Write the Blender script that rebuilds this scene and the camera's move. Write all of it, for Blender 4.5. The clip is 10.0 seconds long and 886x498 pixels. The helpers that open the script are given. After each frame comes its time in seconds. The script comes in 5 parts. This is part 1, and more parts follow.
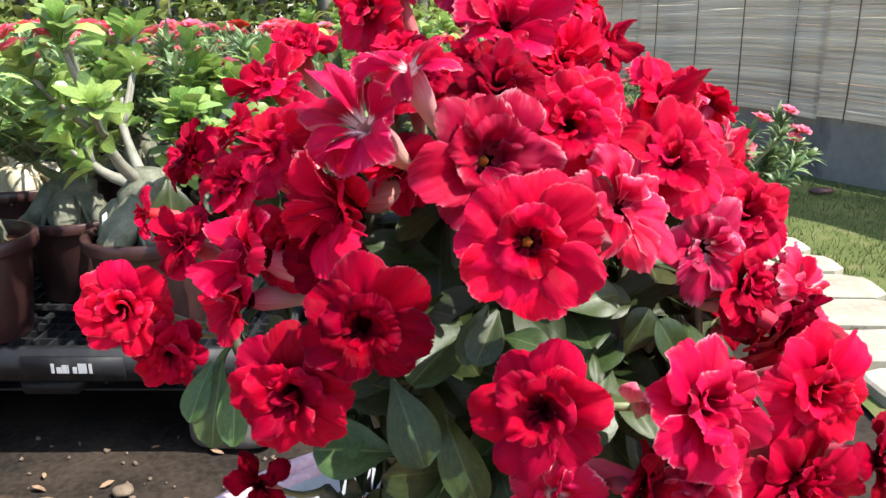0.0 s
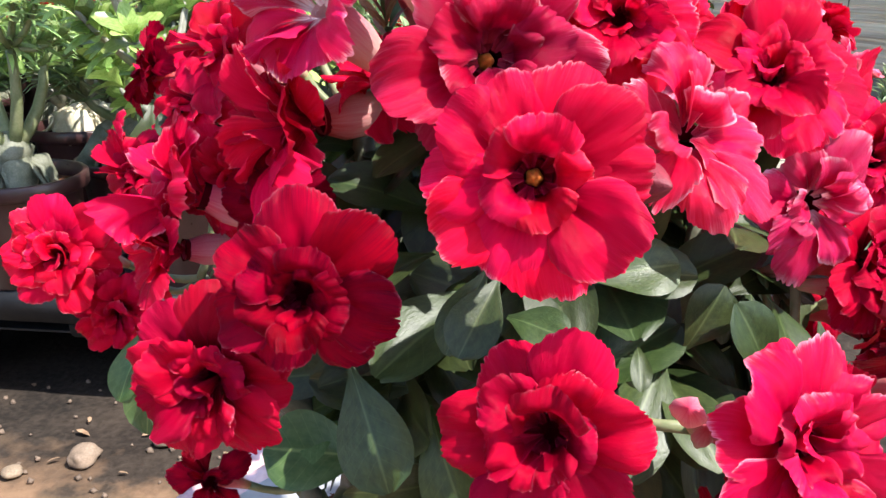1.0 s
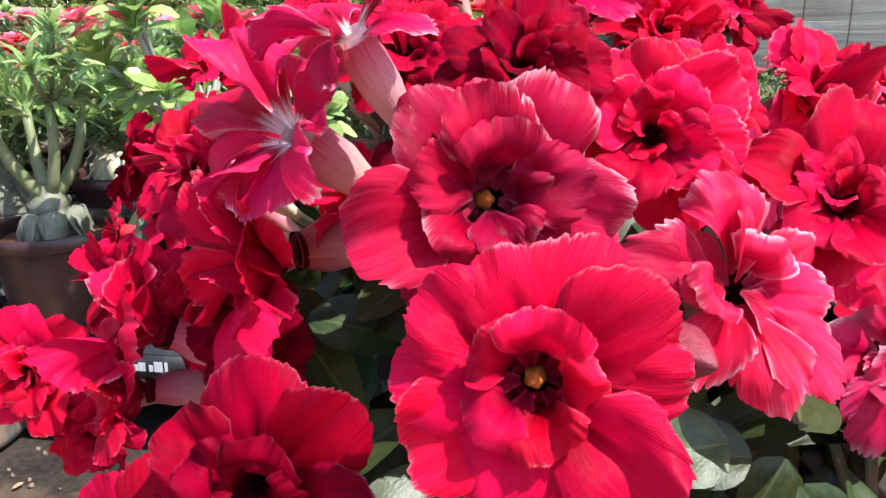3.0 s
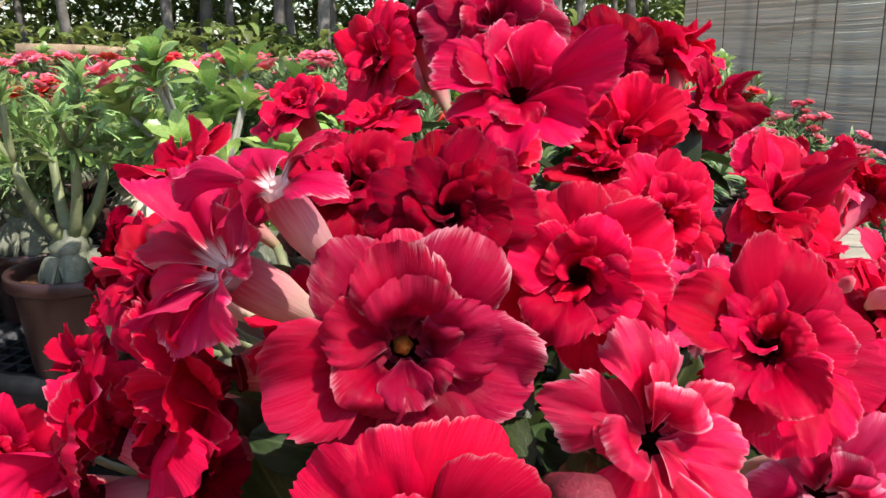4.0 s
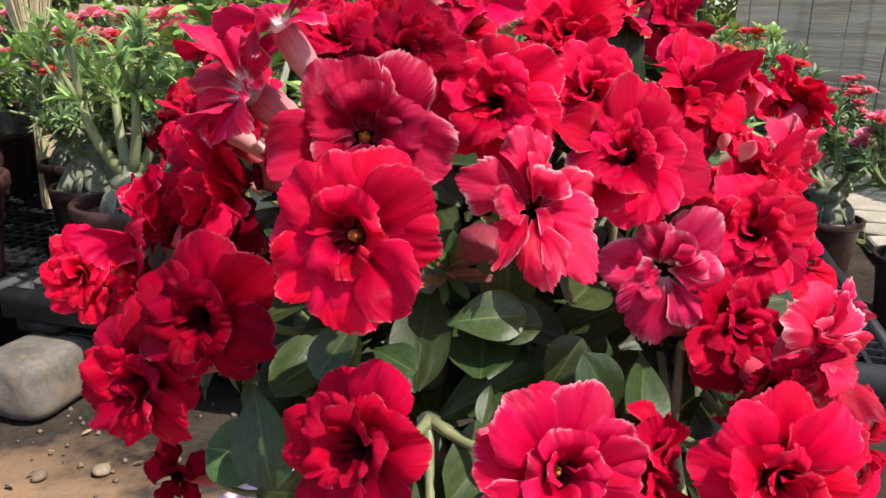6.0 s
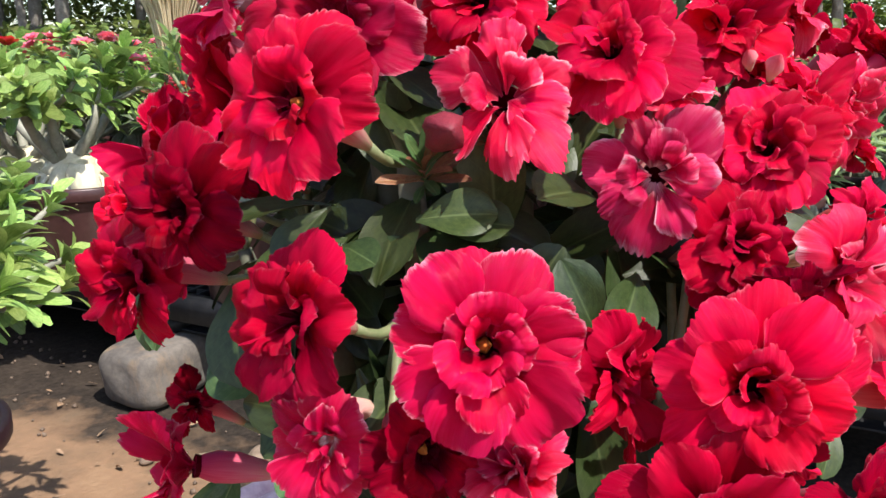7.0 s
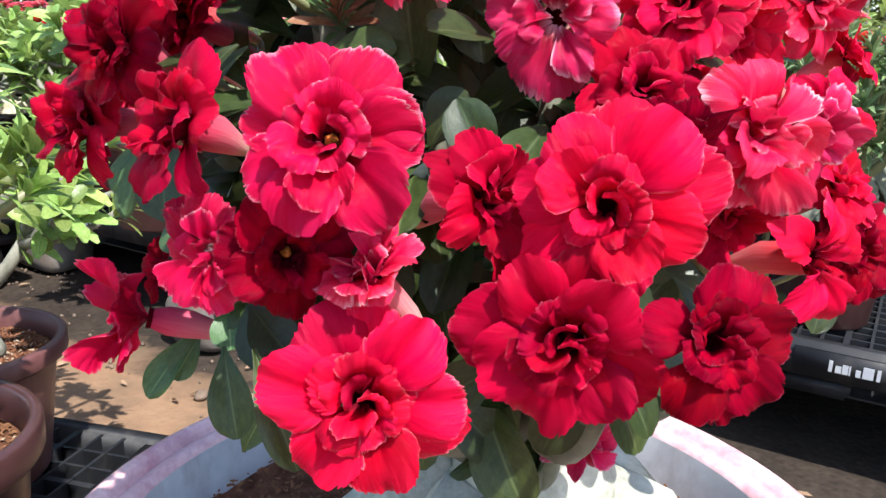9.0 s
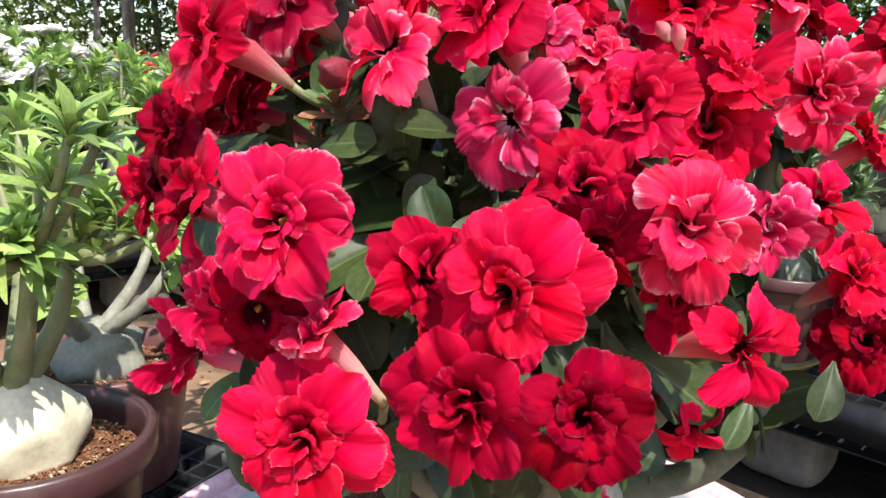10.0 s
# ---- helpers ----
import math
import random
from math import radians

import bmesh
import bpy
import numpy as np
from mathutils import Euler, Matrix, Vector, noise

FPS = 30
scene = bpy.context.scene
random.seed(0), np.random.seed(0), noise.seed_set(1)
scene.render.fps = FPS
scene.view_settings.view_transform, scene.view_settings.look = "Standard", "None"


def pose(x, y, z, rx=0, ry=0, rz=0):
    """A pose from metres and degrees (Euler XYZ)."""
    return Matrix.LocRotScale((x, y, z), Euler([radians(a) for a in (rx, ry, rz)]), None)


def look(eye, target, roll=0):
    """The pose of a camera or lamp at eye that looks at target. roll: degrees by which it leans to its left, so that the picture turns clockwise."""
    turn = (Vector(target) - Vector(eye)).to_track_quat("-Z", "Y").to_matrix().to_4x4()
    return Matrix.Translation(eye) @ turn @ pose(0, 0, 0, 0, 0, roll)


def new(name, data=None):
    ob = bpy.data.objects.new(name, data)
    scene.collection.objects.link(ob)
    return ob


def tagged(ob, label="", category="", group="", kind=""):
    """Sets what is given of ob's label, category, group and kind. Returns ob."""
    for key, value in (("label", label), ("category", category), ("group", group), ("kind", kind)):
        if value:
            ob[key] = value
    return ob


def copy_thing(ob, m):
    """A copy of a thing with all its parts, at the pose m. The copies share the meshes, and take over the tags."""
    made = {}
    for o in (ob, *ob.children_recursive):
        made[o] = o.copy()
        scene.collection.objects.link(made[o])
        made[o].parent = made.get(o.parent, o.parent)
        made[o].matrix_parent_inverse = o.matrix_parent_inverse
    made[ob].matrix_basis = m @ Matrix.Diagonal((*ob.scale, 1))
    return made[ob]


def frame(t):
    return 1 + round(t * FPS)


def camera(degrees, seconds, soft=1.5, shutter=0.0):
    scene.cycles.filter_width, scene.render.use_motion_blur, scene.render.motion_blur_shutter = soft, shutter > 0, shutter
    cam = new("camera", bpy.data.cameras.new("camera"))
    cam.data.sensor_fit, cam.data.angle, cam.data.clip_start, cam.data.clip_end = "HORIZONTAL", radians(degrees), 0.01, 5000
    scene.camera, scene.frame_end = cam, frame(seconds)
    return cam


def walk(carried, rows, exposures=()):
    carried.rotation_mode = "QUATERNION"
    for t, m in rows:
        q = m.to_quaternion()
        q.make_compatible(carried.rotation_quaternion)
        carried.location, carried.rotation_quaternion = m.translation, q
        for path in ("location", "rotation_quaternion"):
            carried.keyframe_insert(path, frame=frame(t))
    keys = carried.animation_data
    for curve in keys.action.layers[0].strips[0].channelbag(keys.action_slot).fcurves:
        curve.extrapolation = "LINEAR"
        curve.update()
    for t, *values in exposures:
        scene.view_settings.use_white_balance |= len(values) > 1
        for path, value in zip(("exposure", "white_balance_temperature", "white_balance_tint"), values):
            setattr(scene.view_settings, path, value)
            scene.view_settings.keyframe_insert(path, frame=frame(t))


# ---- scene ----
cam = camera(60.0, 10.0, 1.5)
PATH = [
    (0, 0.0000, 0.0000, 1.0200, -0.00, -16.50, 0.00),
    (0.5, 0.0249, 0.0677, 0.9936, 3.20, -17.80, 0.24),
    (1, 0.0370, 0.1230, 0.9766, 5.92, -19.61, 0.42),
    (1.5, 0.0364, 0.1556, 0.9682, 7.75, -20.03, 1.20),
    (2, 0.0278, 0.1743, 0.9686, 9.46, -20.15, 1.74),
    (2.5, 0.0359, 0.1795, 0.9751, 10.22, -19.99, 0.59),
    (3, 0.0467, 0.1896, 1.0018, 9.34, -17.18, -0.52),
    (3.2, 0.0489, 0.1889, 1.0106, 10.01, -14.97, -0.48),
    (4.3, 0.0986, 0.2026, 1.0399, 12.51, -14.64, -0.06),
    (4.5, 0.1079, 0.1999, 1.0359, 13.52, -14.89, 0.05),
    (5, 0.1071, 0.1684, 1.0216, 14.42, -15.37, 1.05),
    (5.5, 0.1179, 0.1135, 1.0004, 13.78, -17.00, 2.53),
    (5.7, 0.1289, 0.0880, 1.0036, 13.63, -17.13, 1.53),
    (6.8, 0.2077, 0.0926, 0.9516, 22.57, -13.97, 1.10),
    (7, 0.2191, 0.1079, 0.9355, 24.86, -14.07, 0.54),
    (7.5, 0.2326, 0.1333, 0.8937, 27.37, -15.41, 1.51),
    (8, 0.2465, 0.1423, 0.8751, 28.39, -16.43, 1.99),
    (8.5, 0.2749, 0.1292, 0.8644, 29.58, -16.60, 1.84),
    (9, 0.3076, 0.1274, 0.8738, 31.47, -15.23, 1.79),
    (9.5, 0.3549, 0.1355, 0.8885, 38.05, -14.04, 2.72),
    (10, 0.4120, 0.1460, 0.9018, 43.40, -12.22, 2.52),
]


def ahead(yaw, pitch):
    """The way a camera looks, by its yaw to the left from +y and its pitch up."""
    return Vector((-math.sin(radians(yaw)) * math.cos(radians(pitch)), math.cos(radians(yaw)) * math.cos(radians(pitch)), math.sin(radians(pitch))))


walk(cam, [(t, look((x, y, z), Vector((x, y, z)) + ahead(yaw, pitch), roll)) for t, x, y, z, yaw, pitch, roll in PATH],
     [(0, 1.32, 6450, 10), (1.0, 1.5, 6300, 12), (2.5, 1.63, 6050, 14), (3.2, 1.3, 6150, 13), (4.5, 0.8, 6600, 10), (5.5, 0.87, 6600, 10), (7.5, 1.04, 6350, 12), (9.0, 1.23, 6150, 11), (10.0, 1.12, 6450, 10)])

# ---- world and sun ----
SUN_EL, SUN_AZ = 57.0, 114.0  # degrees above the horizon, degrees from +y towards +x
world = bpy.data.worlds.new("sky")
world.use_nodes = True
scene.world = world
sky = world.node_tree.nodes.new("ShaderNodeTexSky")
sky.sky_type, sky.sun_disc = "NISHITA", False
sky.sun_elevation, sky.sun_rotation = radians(SUN_EL), radians(SUN_AZ)
world.node_tree.links.new(sky.outputs[0], world.node_tree.nodes["Background"].inputs[0])
world.node_tree.nodes["Background"].inputs[1].default_value = 0.14
sun_data = bpy.data.lights.new("sun", "SUN")
sun_data.energy, sun_data.angle, sun_data.color = 3.85, radians(0.6), (1.0, 0.95, 0.88)
sun = new("sun", sun_data)
sun_way = Vector((math.sin(radians(SUN_AZ)) * math.cos(radians(SUN_EL)), math.cos(radians(SUN_AZ)) * math.cos(radians(SUN_EL)), math.sin(radians(SUN_EL))))
sun.matrix_world = look(sun_way * 30, (0, 0, 0))


# ---- materials ----
class Nodes:
    """A small helper round one material's node tree."""

    def __init__(self, name, rough=0.6, metal=0.0, spec=0.4):
        self.mat = bpy.data.materials.new(name)
        self.mat.use_nodes = True
        self.tree = self.mat.node_tree
        self.bsdf = self.tree.nodes["Principled BSDF"]
        self.bsdf.inputs["Roughness"].default_value = rough
        self.bsdf.inputs["Metallic"].default_value = metal
        self.bsdf.inputs["Specular IOR Level"].default_value = spec
        self.coord = self.tree.nodes.new("ShaderNodeTexCoord")

    def link(self, a, b):
        self.tree.links.new(a, b)

    def noise(self, scale, detail=4.0, stretch=(1, 1, 1), space="Object", rough=0.6, vary=False):
        mp = self.tree.nodes.new("ShaderNodeMapping")
        mp.inputs["Scale"].default_value = stretch
        self.link(self.coord.outputs[space], mp.inputs[0])
        if vary:
            self.link(self.math("MULTIPLY", self.random(), 60.0), mp.inputs["Location"])
        n = self.tree.nodes.new("ShaderNodeTexNoise")
        n.inputs["Scale"].default_value, n.inputs["Detail"].default_value, n.inputs["Roughness"].default_value = scale, detail, rough
        self.link(mp.outputs[0], n.inputs["Vector"])
        return n.outputs["Fac"]

    def ramp(self, fac, stops):
        r = self.tree.nodes.new("ShaderNodeValToRGB")
        el = r.color_ramp.elements
        while len(el) < len(stops):
            el.new(0.5)
        for e, (p, c) in zip(el, stops):
            e.position, e.color = p, (*c, 1)
        self.link(fac, r.inputs[0])
        return r.outputs[0]

    def mix(self, fac, a, b, mode="MIX"):
        m = self.tree.nodes.new("ShaderNodeMix")
        m.data_type, m.blend_type = "RGBA", mode
        for value, slot in ((fac, m.inputs[0]), (a, m.inputs[6]), (b, m.inputs[7])):
            if isinstance(value, bpy.types.NodeSocket):
                self.link(value, slot)
            else:
                slot.default_value = value if isinstance(value, float) else (*value, 1)
        return m.outputs[2]

    def math(self, op, a, b=0.0, clamp=False):
        m = self.tree.nodes.new("ShaderNodeMath")
        m.operation, m.use_clamp = op, clamp
        for value, slot in ((a, m.inputs[0]), (b, m.inputs[1])):
            if isinstance(value, bpy.types.NodeSocket):
                self.link(value, slot)
            else:
                slot.default_value = value
        return m.outputs[0]

    def bump(self, height, strength=0.3, distance=0.002):
        b = self.tree.nodes.new("ShaderNodeBump")
        b.inputs["Strength"].default_value, b.inputs["Distance"].default_value = strength, distance
        self.link(height, b.inputs["Height"])
        self.link(b.outputs[0], self.bsdf.inputs["Normal"])
        return b.outputs[0]

    def random(self):
        return self.tree.nodes.new("ShaderNodeObjectInfo").outputs["Random"]

    def island(self):
        return self.tree.nodes.new("ShaderNodeNewGeometry").outputs["Random Per Island"]

    def shift(self, colour, rnd, hue=0.01, value=0.25, sat=0.0):
        h = self.tree.nodes.new("ShaderNodeHueSaturation")
        self.link(colour, h.inputs["Color"])
        self.link(self.math("ADD", self.math("MULTIPLY", rnd, hue * 2), 0.5 - hue), h.inputs["Hue"])
        other = self.math("FRACT", self.math("MULTIPLY", rnd, 7.31))
        self.link(self.math("ADD", self.math("MULTIPLY", other, value * 2), 1 - value), h.inputs["Value"])
        return h.outputs[0]

    def colour(self, c):
        self.link(c, self.bsdf.inputs["Base Color"])
        return self

    def thin(self, colour, share, gain=1.0):
        """A thin sheet that lets part of the light through."""
        t = self.tree.nodes.new("ShaderNodeBsdfTranslucent")
        self.link(colour, t.inputs[0])
        m = self.tree.nodes.new("ShaderNodeMixShader")
        m.inputs[0].default_value = share
        out = self.tree.nodes["Material Output"]
        self.link(self.bsdf.outputs[0], m.inputs[1])
        self.link(t.outputs[0], m.inputs[2])
        self.link(m.outputs[0], out.inputs[0])
        return self


def petal_material(name, throat, deep, body, edge, vein, edge_at, edge_gain, thru, gloss=0.05, value=0.22, hold=0.0, streak=0.3, pale=0.4):
    """A petal from throat to rim: veined towards the rim, with a thin ragged margin of another colour, partly painted
    sheen.
    """
    n = Nodes(name, 0.4, 0.0, gloss)
    sep = n.tree.nodes.new("ShaderNodeSeparateXYZ")
    n.link(n.coord.outputs["UV"], sep.inputs[0])
    u, v = sep.outputs[0], sep.outputs[1]
    across = n.math("ABSOLUTE", n.math("SUBTRACT", v, 0.5))
    rim = n.math("MAXIMUM", u, n.math("MULTIPLY", across, 2.0))
    veins = n.math("ADD", n.math("MULTIPLY", n.noise(1.0, 2.0, (1.8, 130, 1), "UV", 0.6), 0.55), n.math("MULTIPLY", n.noise(1.0, 2.0, (3.0, 330, 1), "UV", 0.6), 0.45))
    broad = n.noise(1.0, 2.0, (1.3, 16, 1), "UV", 0.5, True)
    blotch = n.noise(2.8, 4.0, (1, 1.3, 1), "UV", 0.6, True)
    sheen = n.noise(1.0, 1.0, (0.9, 2.2, 1), "UV", 0.5, True)
    wob = n.math("ADD", u, n.math("MULTIPLY", n.math("SUBTRACT", broad, 0.5), 0.35))
    base = n.ramp(wob, [(hold, throat), (hold + 0.2, deep), (0.56, body), (1.0, body)])
    base = n.mix(n.math("MULTIPLY", n.math("SUBTRACT", blotch, 0.45, True), 1.5, True), base, deep)
    far = n.math("MULTIPLY", n.math("SUBTRACT", n.math("ADD", rim, n.math("MULTIPLY", n.math("SUBTRACT", broad, 0.5), 0.7)), 0.5, True), 1.8, True)
    comb = n.math("MULTIPLY", n.math("SUBTRACT", veins, 0.4, True), 5.0, True)
    col = n.mix(n.math("MULTIPLY", n.math("MULTIPLY", far, n.math("ADD", 0.12, n.math("MULTIPLY", comb, 0.88))), pale), base, vein)
    # the edge colour is the pale margin and also sheen highlights painted in
    fringe = n.math("MULTIPLY", n.math("SUBTRACT", n.math("ADD", rim, n.math("MULTIPLY", n.math("SUBTRACT", veins, 0.5), streak * 0.8)), edge_at - 0.03, True), edge_gain * 0.7, True)
    col = n.mix(n.math("MULTIPLY", fringe, n.math("MULTIPLY", n.math("SUBTRACT", n.math("ADD", n.math("MULTIPLY", broad, 0.5), sheen), 0.72, True), 4.0, True)), col, edge)
    col = n.shift(col, n.random(), 0.003, value)
    n.colour(col)
    n.link(n.math("ADD", 0.2, n.math("MULTIPLY", blotch, 0.22)), n.bsdf.inputs["Roughness"])
    n.bump(n.math("ADD", n.math("MULTIPLY", n.math("MULTIPLY", veins, 1.3), n.math("ADD", 0.25, u)), n.math("MULTIPLY", n.noise(5.0, 4.0, (1, 2, 1), "UV"), 1.4)), 0.46, 0.001)
    n.thin(col, thru)
    return n.mat


PETAL = {
    "red": petal_material("petal_red", (0.1, 0.001, 0.008), (0.26, 0.0003, 0.011), (0.62, 0.0003, 0.03), (0.9, 0.4, 0.46), (0.8, 0.022, 0.1), 1.0, 22.0, 0.26, 0.045, 0.34, pale=0.55),
    "crimson": petal_material("petal_crimson", (0.3, 0.02, 0.04), (0.12, 0.0004, 0.013), (0.36, 0.0004, 0.025), (0.9, 0.5, 0.54), (0.6, 0.05, 0.16), 0.955, 11.0, 0.28, 0.070, 0.28, streak=0.55, pale=0.34),
    "pink": petal_material("petal_rose_pink", (0.7, 0.3, 0.34), (0.3, 0.0006, 0.026), (0.56, 0.0012, 0.06), (0.94, 0.7, 0.78), (0.76, 0.1, 0.27), 0.92, 9.0, 0.24, 0.170, 0.3, 0.04, 0.35, 0.5),
    "rosy": petal_material("petal_pale_rose", (0.4, 0.02, 0.06), (0.34, 0.0006, 0.025), (0.67, 0.001, 0.048), (0.95, 0.72, 0.76), (0.84, 0.1, 0.22), 0.945, 11.0, 0.28, 0.130, 0.24, 0.0, 0.4, 0.5),
    "blush": petal_material("petal_white_throat", (0.95, 0.84, 0.8), (0.42, 0.0006, 0.026), (0.6, 0.0006, 0.05), (0.94, 0.66, 0.72), (0.78, 0.07, 0.26), 0.98, 16.0, 0.3, 0.120, 0.26, 0.07, 0.4, 0.3),
    "deep": petal_material("petal_deep_red", (0.05, 0.0006, 0.005), (0.14, 0.0003, 0.008), (0.42, 0.0003, 0.022), (0.86, 0.3, 0.4), (0.56, 0.012, 0.07), 1.008, 22.0, 0.24, 0.040, 0.32, pale=0.4),
    # red petal whose pinker outer part is sheen of the light, put into the colour
    "sheen_red": petal_material("petal_sheen_red", (0.2, 0.002, 0.012), (0.3, 0.0004, 0.014), (0.58, 0.0004, 0.036), (0.94, 0.6, 0.7), (0.76, 0.028, 0.17), 0.985, 16.0, 0.26, 0.080, 0.22, pale=0.38),
    "dark": petal_material("petal_dark_red", (0.03, 0.001, 0.004), (0.08, 0.0004, 0.006), (0.34, 0.0003, 0.015), (0.74, 0.22, 0.3), (0.06, 0.001, 0.012), 1.012, 22.0, 0.24, 0.030, 0.26, pale=0.85),
}


def plain(name, c1, c2, scale, rough=0.6, bump=0.3, spec=0.4, metal=0.0, dist=0.003, fine=9.0, rnd=0.0, dirt=None):
    n = Nodes(name, rough, metal, spec)
    big, small = n.noise(scale, 5.0), n.noise(scale * fine, 4.0)
    mixed = n.math("ADD", n.math("MULTIPLY", big, 0.65), n.math("MULTIPLY", small, 0.35))
    col = n.ramp(mixed, [(0.34, c1), (0.66, c2)])
    if dirt:
        col = n.mix(n.math("MULTIPLY", n.math("SUBTRACT", n.noise(scale * 2.3, 6.0, (1, 1, 0.4)), 0.52, True), 4.0, True), col, dirt)
    if rnd:
        col = n.shift(col, n.random(), 0.01, rnd)
    n.colour(col)
    n.link(n.math("ADD", n.math("MULTIPLY", small, 0.3), rough - 0.15, True), n.bsdf.inputs["Roughness"])
    n.bump(mixed, bump, dist)
    return n.mat


def leaf_material(name, c1, c2, rib, rough, thru, per_island, value=0.3):
    n = Nodes(name, rough, 0.0, 0.4)
    sep = n.tree.nodes.new("ShaderNodeSeparateXYZ")
    n.link(n.coord.outputs["UV"], sep.inputs[0])
    across = n.math("ABSOLUTE", n.math("SUBTRACT", sep.outputs[1], 0.5))
    midrib = n.math("SUBTRACT", 1.0, n.math("MULTIPLY", across, 28.0), True)
    side = n.math("ABSOLUTE", n.math("SINE", n.math("MULTIPLY", n.math("SUBTRACT", sep.outputs[0], n.math("MULTIPLY", across, 0.5)), 26.0)))
    side = n.math("MULTIPLY", n.math("SUBTRACT", 0.12, side, True), 3.0, True)
    col = n.ramp(n.noise(9.0, 4.0, (1, 1, 1), "UV"), [(0.3, c1), (0.7, c2)])
    col = n.mix(n.math("MULTIPLY", n.math("MAXIMUM", midrib, side), 0.55), col, rib)
    col = n.shift(col, n.island() if per_island else n.random(), 0.02, value)
    n.colour(col)
    n.bump(n.noise(30.0, 3.0, (1, 1, 1), "UV"), 0.2, 0.001)
    n.thin(col, thru)
    return n.mat


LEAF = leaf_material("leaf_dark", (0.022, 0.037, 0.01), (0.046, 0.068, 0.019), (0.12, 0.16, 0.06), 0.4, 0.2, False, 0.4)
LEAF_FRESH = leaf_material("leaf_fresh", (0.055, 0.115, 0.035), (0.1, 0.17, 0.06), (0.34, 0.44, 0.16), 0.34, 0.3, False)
SHOOT = leaf_material("young_shoot", (0.2, 0.07, 0.04), (0.33, 0.17, 0.08), (0.3, 0.25, 0.1), 0.4, 0.3, False)
BUSH = leaf_material("bush_leaf", (0.18, 0.3, 0.075), (0.41, 0.54, 0.2), (0.34, 0.44, 0.16), 0.34, 0.3, True, 0.5)
BUSH_LIGHT = leaf_material("bush_leaf_light", (0.18, 0.31, 0.06), (0.38, 0.5, 0.15), (0.42, 0.52, 0.2), 0.32, 0.3, True, 0.5)
BUSH_DARK = leaf_material("bush_leaf_dark", (0.12, 0.2, 0.075), (0.27, 0.36, 0.16), (0.22, 0.3, 0.13), 0.38, 0.25, True, 0.5)
FOLIAGE = leaf_material("tree_leaf", (0.1, 0.16, 0.04), (0.3, 0.36, 0.1), (0.2, 0.28, 0.08), 0.5, 0.45, True, 0.45)
BRANCH = plain("branch_bark", (0.06, 0.065, 0.04), (0.16, 0.16, 0.11), 18, 0.65, 0.4, dist=0.002)
BARK = plain("adenium_bark", (0.15, 0.15, 0.11), (0.34, 0.33, 0.27), 14, 0.6, 0.5, dist=0.002, dirt=(0.15, 0.16, 0.12))
CAUDEX = plain("pale_caudex", (0.5, 0.44, 0.29), (0.78, 0.71, 0.53), 14, 0.6, 0.6, dirt=(0.4, 0.38, 0.24))
STEM = plain("green_stem", (0.12, 0.16, 0.06), (0.26, 0.26, 0.14), 25, 0.5, 0.3, dist=0.001)
GREY_BULB = plain("grey_green_caudex", (0.075, 0.085, 0.05), (0.24, 0.24, 0.175), 30, 0.65, 0.6)
ROOT = plain("pale_grey_root", (0.27, 0.27, 0.21), (0.56, 0.55, 0.46), 16, 0.55, 0.6, dist=0.003, dirt=(0.17, 0.19, 0.12))
TREE_BARK = plain("tree_bark", (0.09, 0.075, 0.06), (0.25, 0.23, 0.2), 4, 0.85, 0.8, dist=0.02, dirt=(0.07, 0.06, 0.05))
CERAMIC = plain("planter_glaze", (0.5, 0.23, 0.26), (0.84, 0.62, 0.6), 9, 0.36, 0.35, 0.5, fine=11, dirt=(0.42, 0.22, 0.25))
CERAMIC_IN = plain("planter_inside", (0.4, 0.42, 0.45), (0.56, 0.58, 0.6), 7, 0.75, 0.3, dirt=(0.3, 0.27, 0.27))
POT_BROWN = plain("brown_plastic", (0.034, 0.014, 0.013), (0.066, 0.028, 0.026), 6, 0.34, 0.08, 0.5, rnd=0.3, dirt=(0.085, 0.05, 0.044))
POT_CLAY = plain("faded_clay_plastic", (0.11, 0.042, 0.04), (0.17, 0.072, 0.068), 6, 0.42, 0.1, 0.4, dirt=(0.24, 0.13, 0.115))
PALLET = plain("black_plastic", (0.009, 0.0095, 0.011), (0.02, 0.021, 0.024), 8, 0.55, 0.15, 0.3, dirt=(0.045, 0.042, 0.04))
SOIL_POT = plain("bark_soil", (0.045, 0.018, 0.01), (0.18, 0.08, 0.045), 40, 0.95, 1.0, 0.1, dist=0.008, fine=5)
PALE_CHIP = plain("pale_chip", (0.24, 0.17, 0.11), (0.5, 0.4, 0.29), 60, 0.9, 0.5, 0.1)
CHIP = plain("bark_chip", (0.07, 0.026, 0.014), (0.24, 0.11, 0.06), 60, 0.9, 0.5, 0.1, rnd=0.4)
CONCRETE = plain("concrete_block", (0.085, 0.075, 0.066), (0.2, 0.175, 0.15), 7, 0.9, 0.7, 0.2, dist=0.006, dirt=(0.27, 0.19, 0.12))
SLAB = plain("stone_slab", (0.27, 0.24, 0.185), (0.46, 0.41, 0.33), 4, 0.9, 0.6, 0.2, dist=0.01, rnd=0.12, dirt=(0.3, 0.3, 0.22))
WALL = plain("grey_skirting", (0.2, 0.183, 0.16), (0.31, 0.285, 0.25), 2.2, 0.85, 0.4, 0.2, dirt=(0.08, 0.078, 0.072))
LOG = plain("old_timber", (0.2, 0.13, 0.08), (0.42, 0.31, 0.21), 5, 0.9, 0.8, 0.1, dist=0.01)
STRAW = plain("dry_straw", (0.42, 0.32, 0.18), (0.68, 0.56, 0.36), 12, 0.8, 0.3)
STRING = plain("blind_cord", (0.09, 0.07, 0.05), (0.16, 0.12, 0.09), 30, 0.9, 0.2)
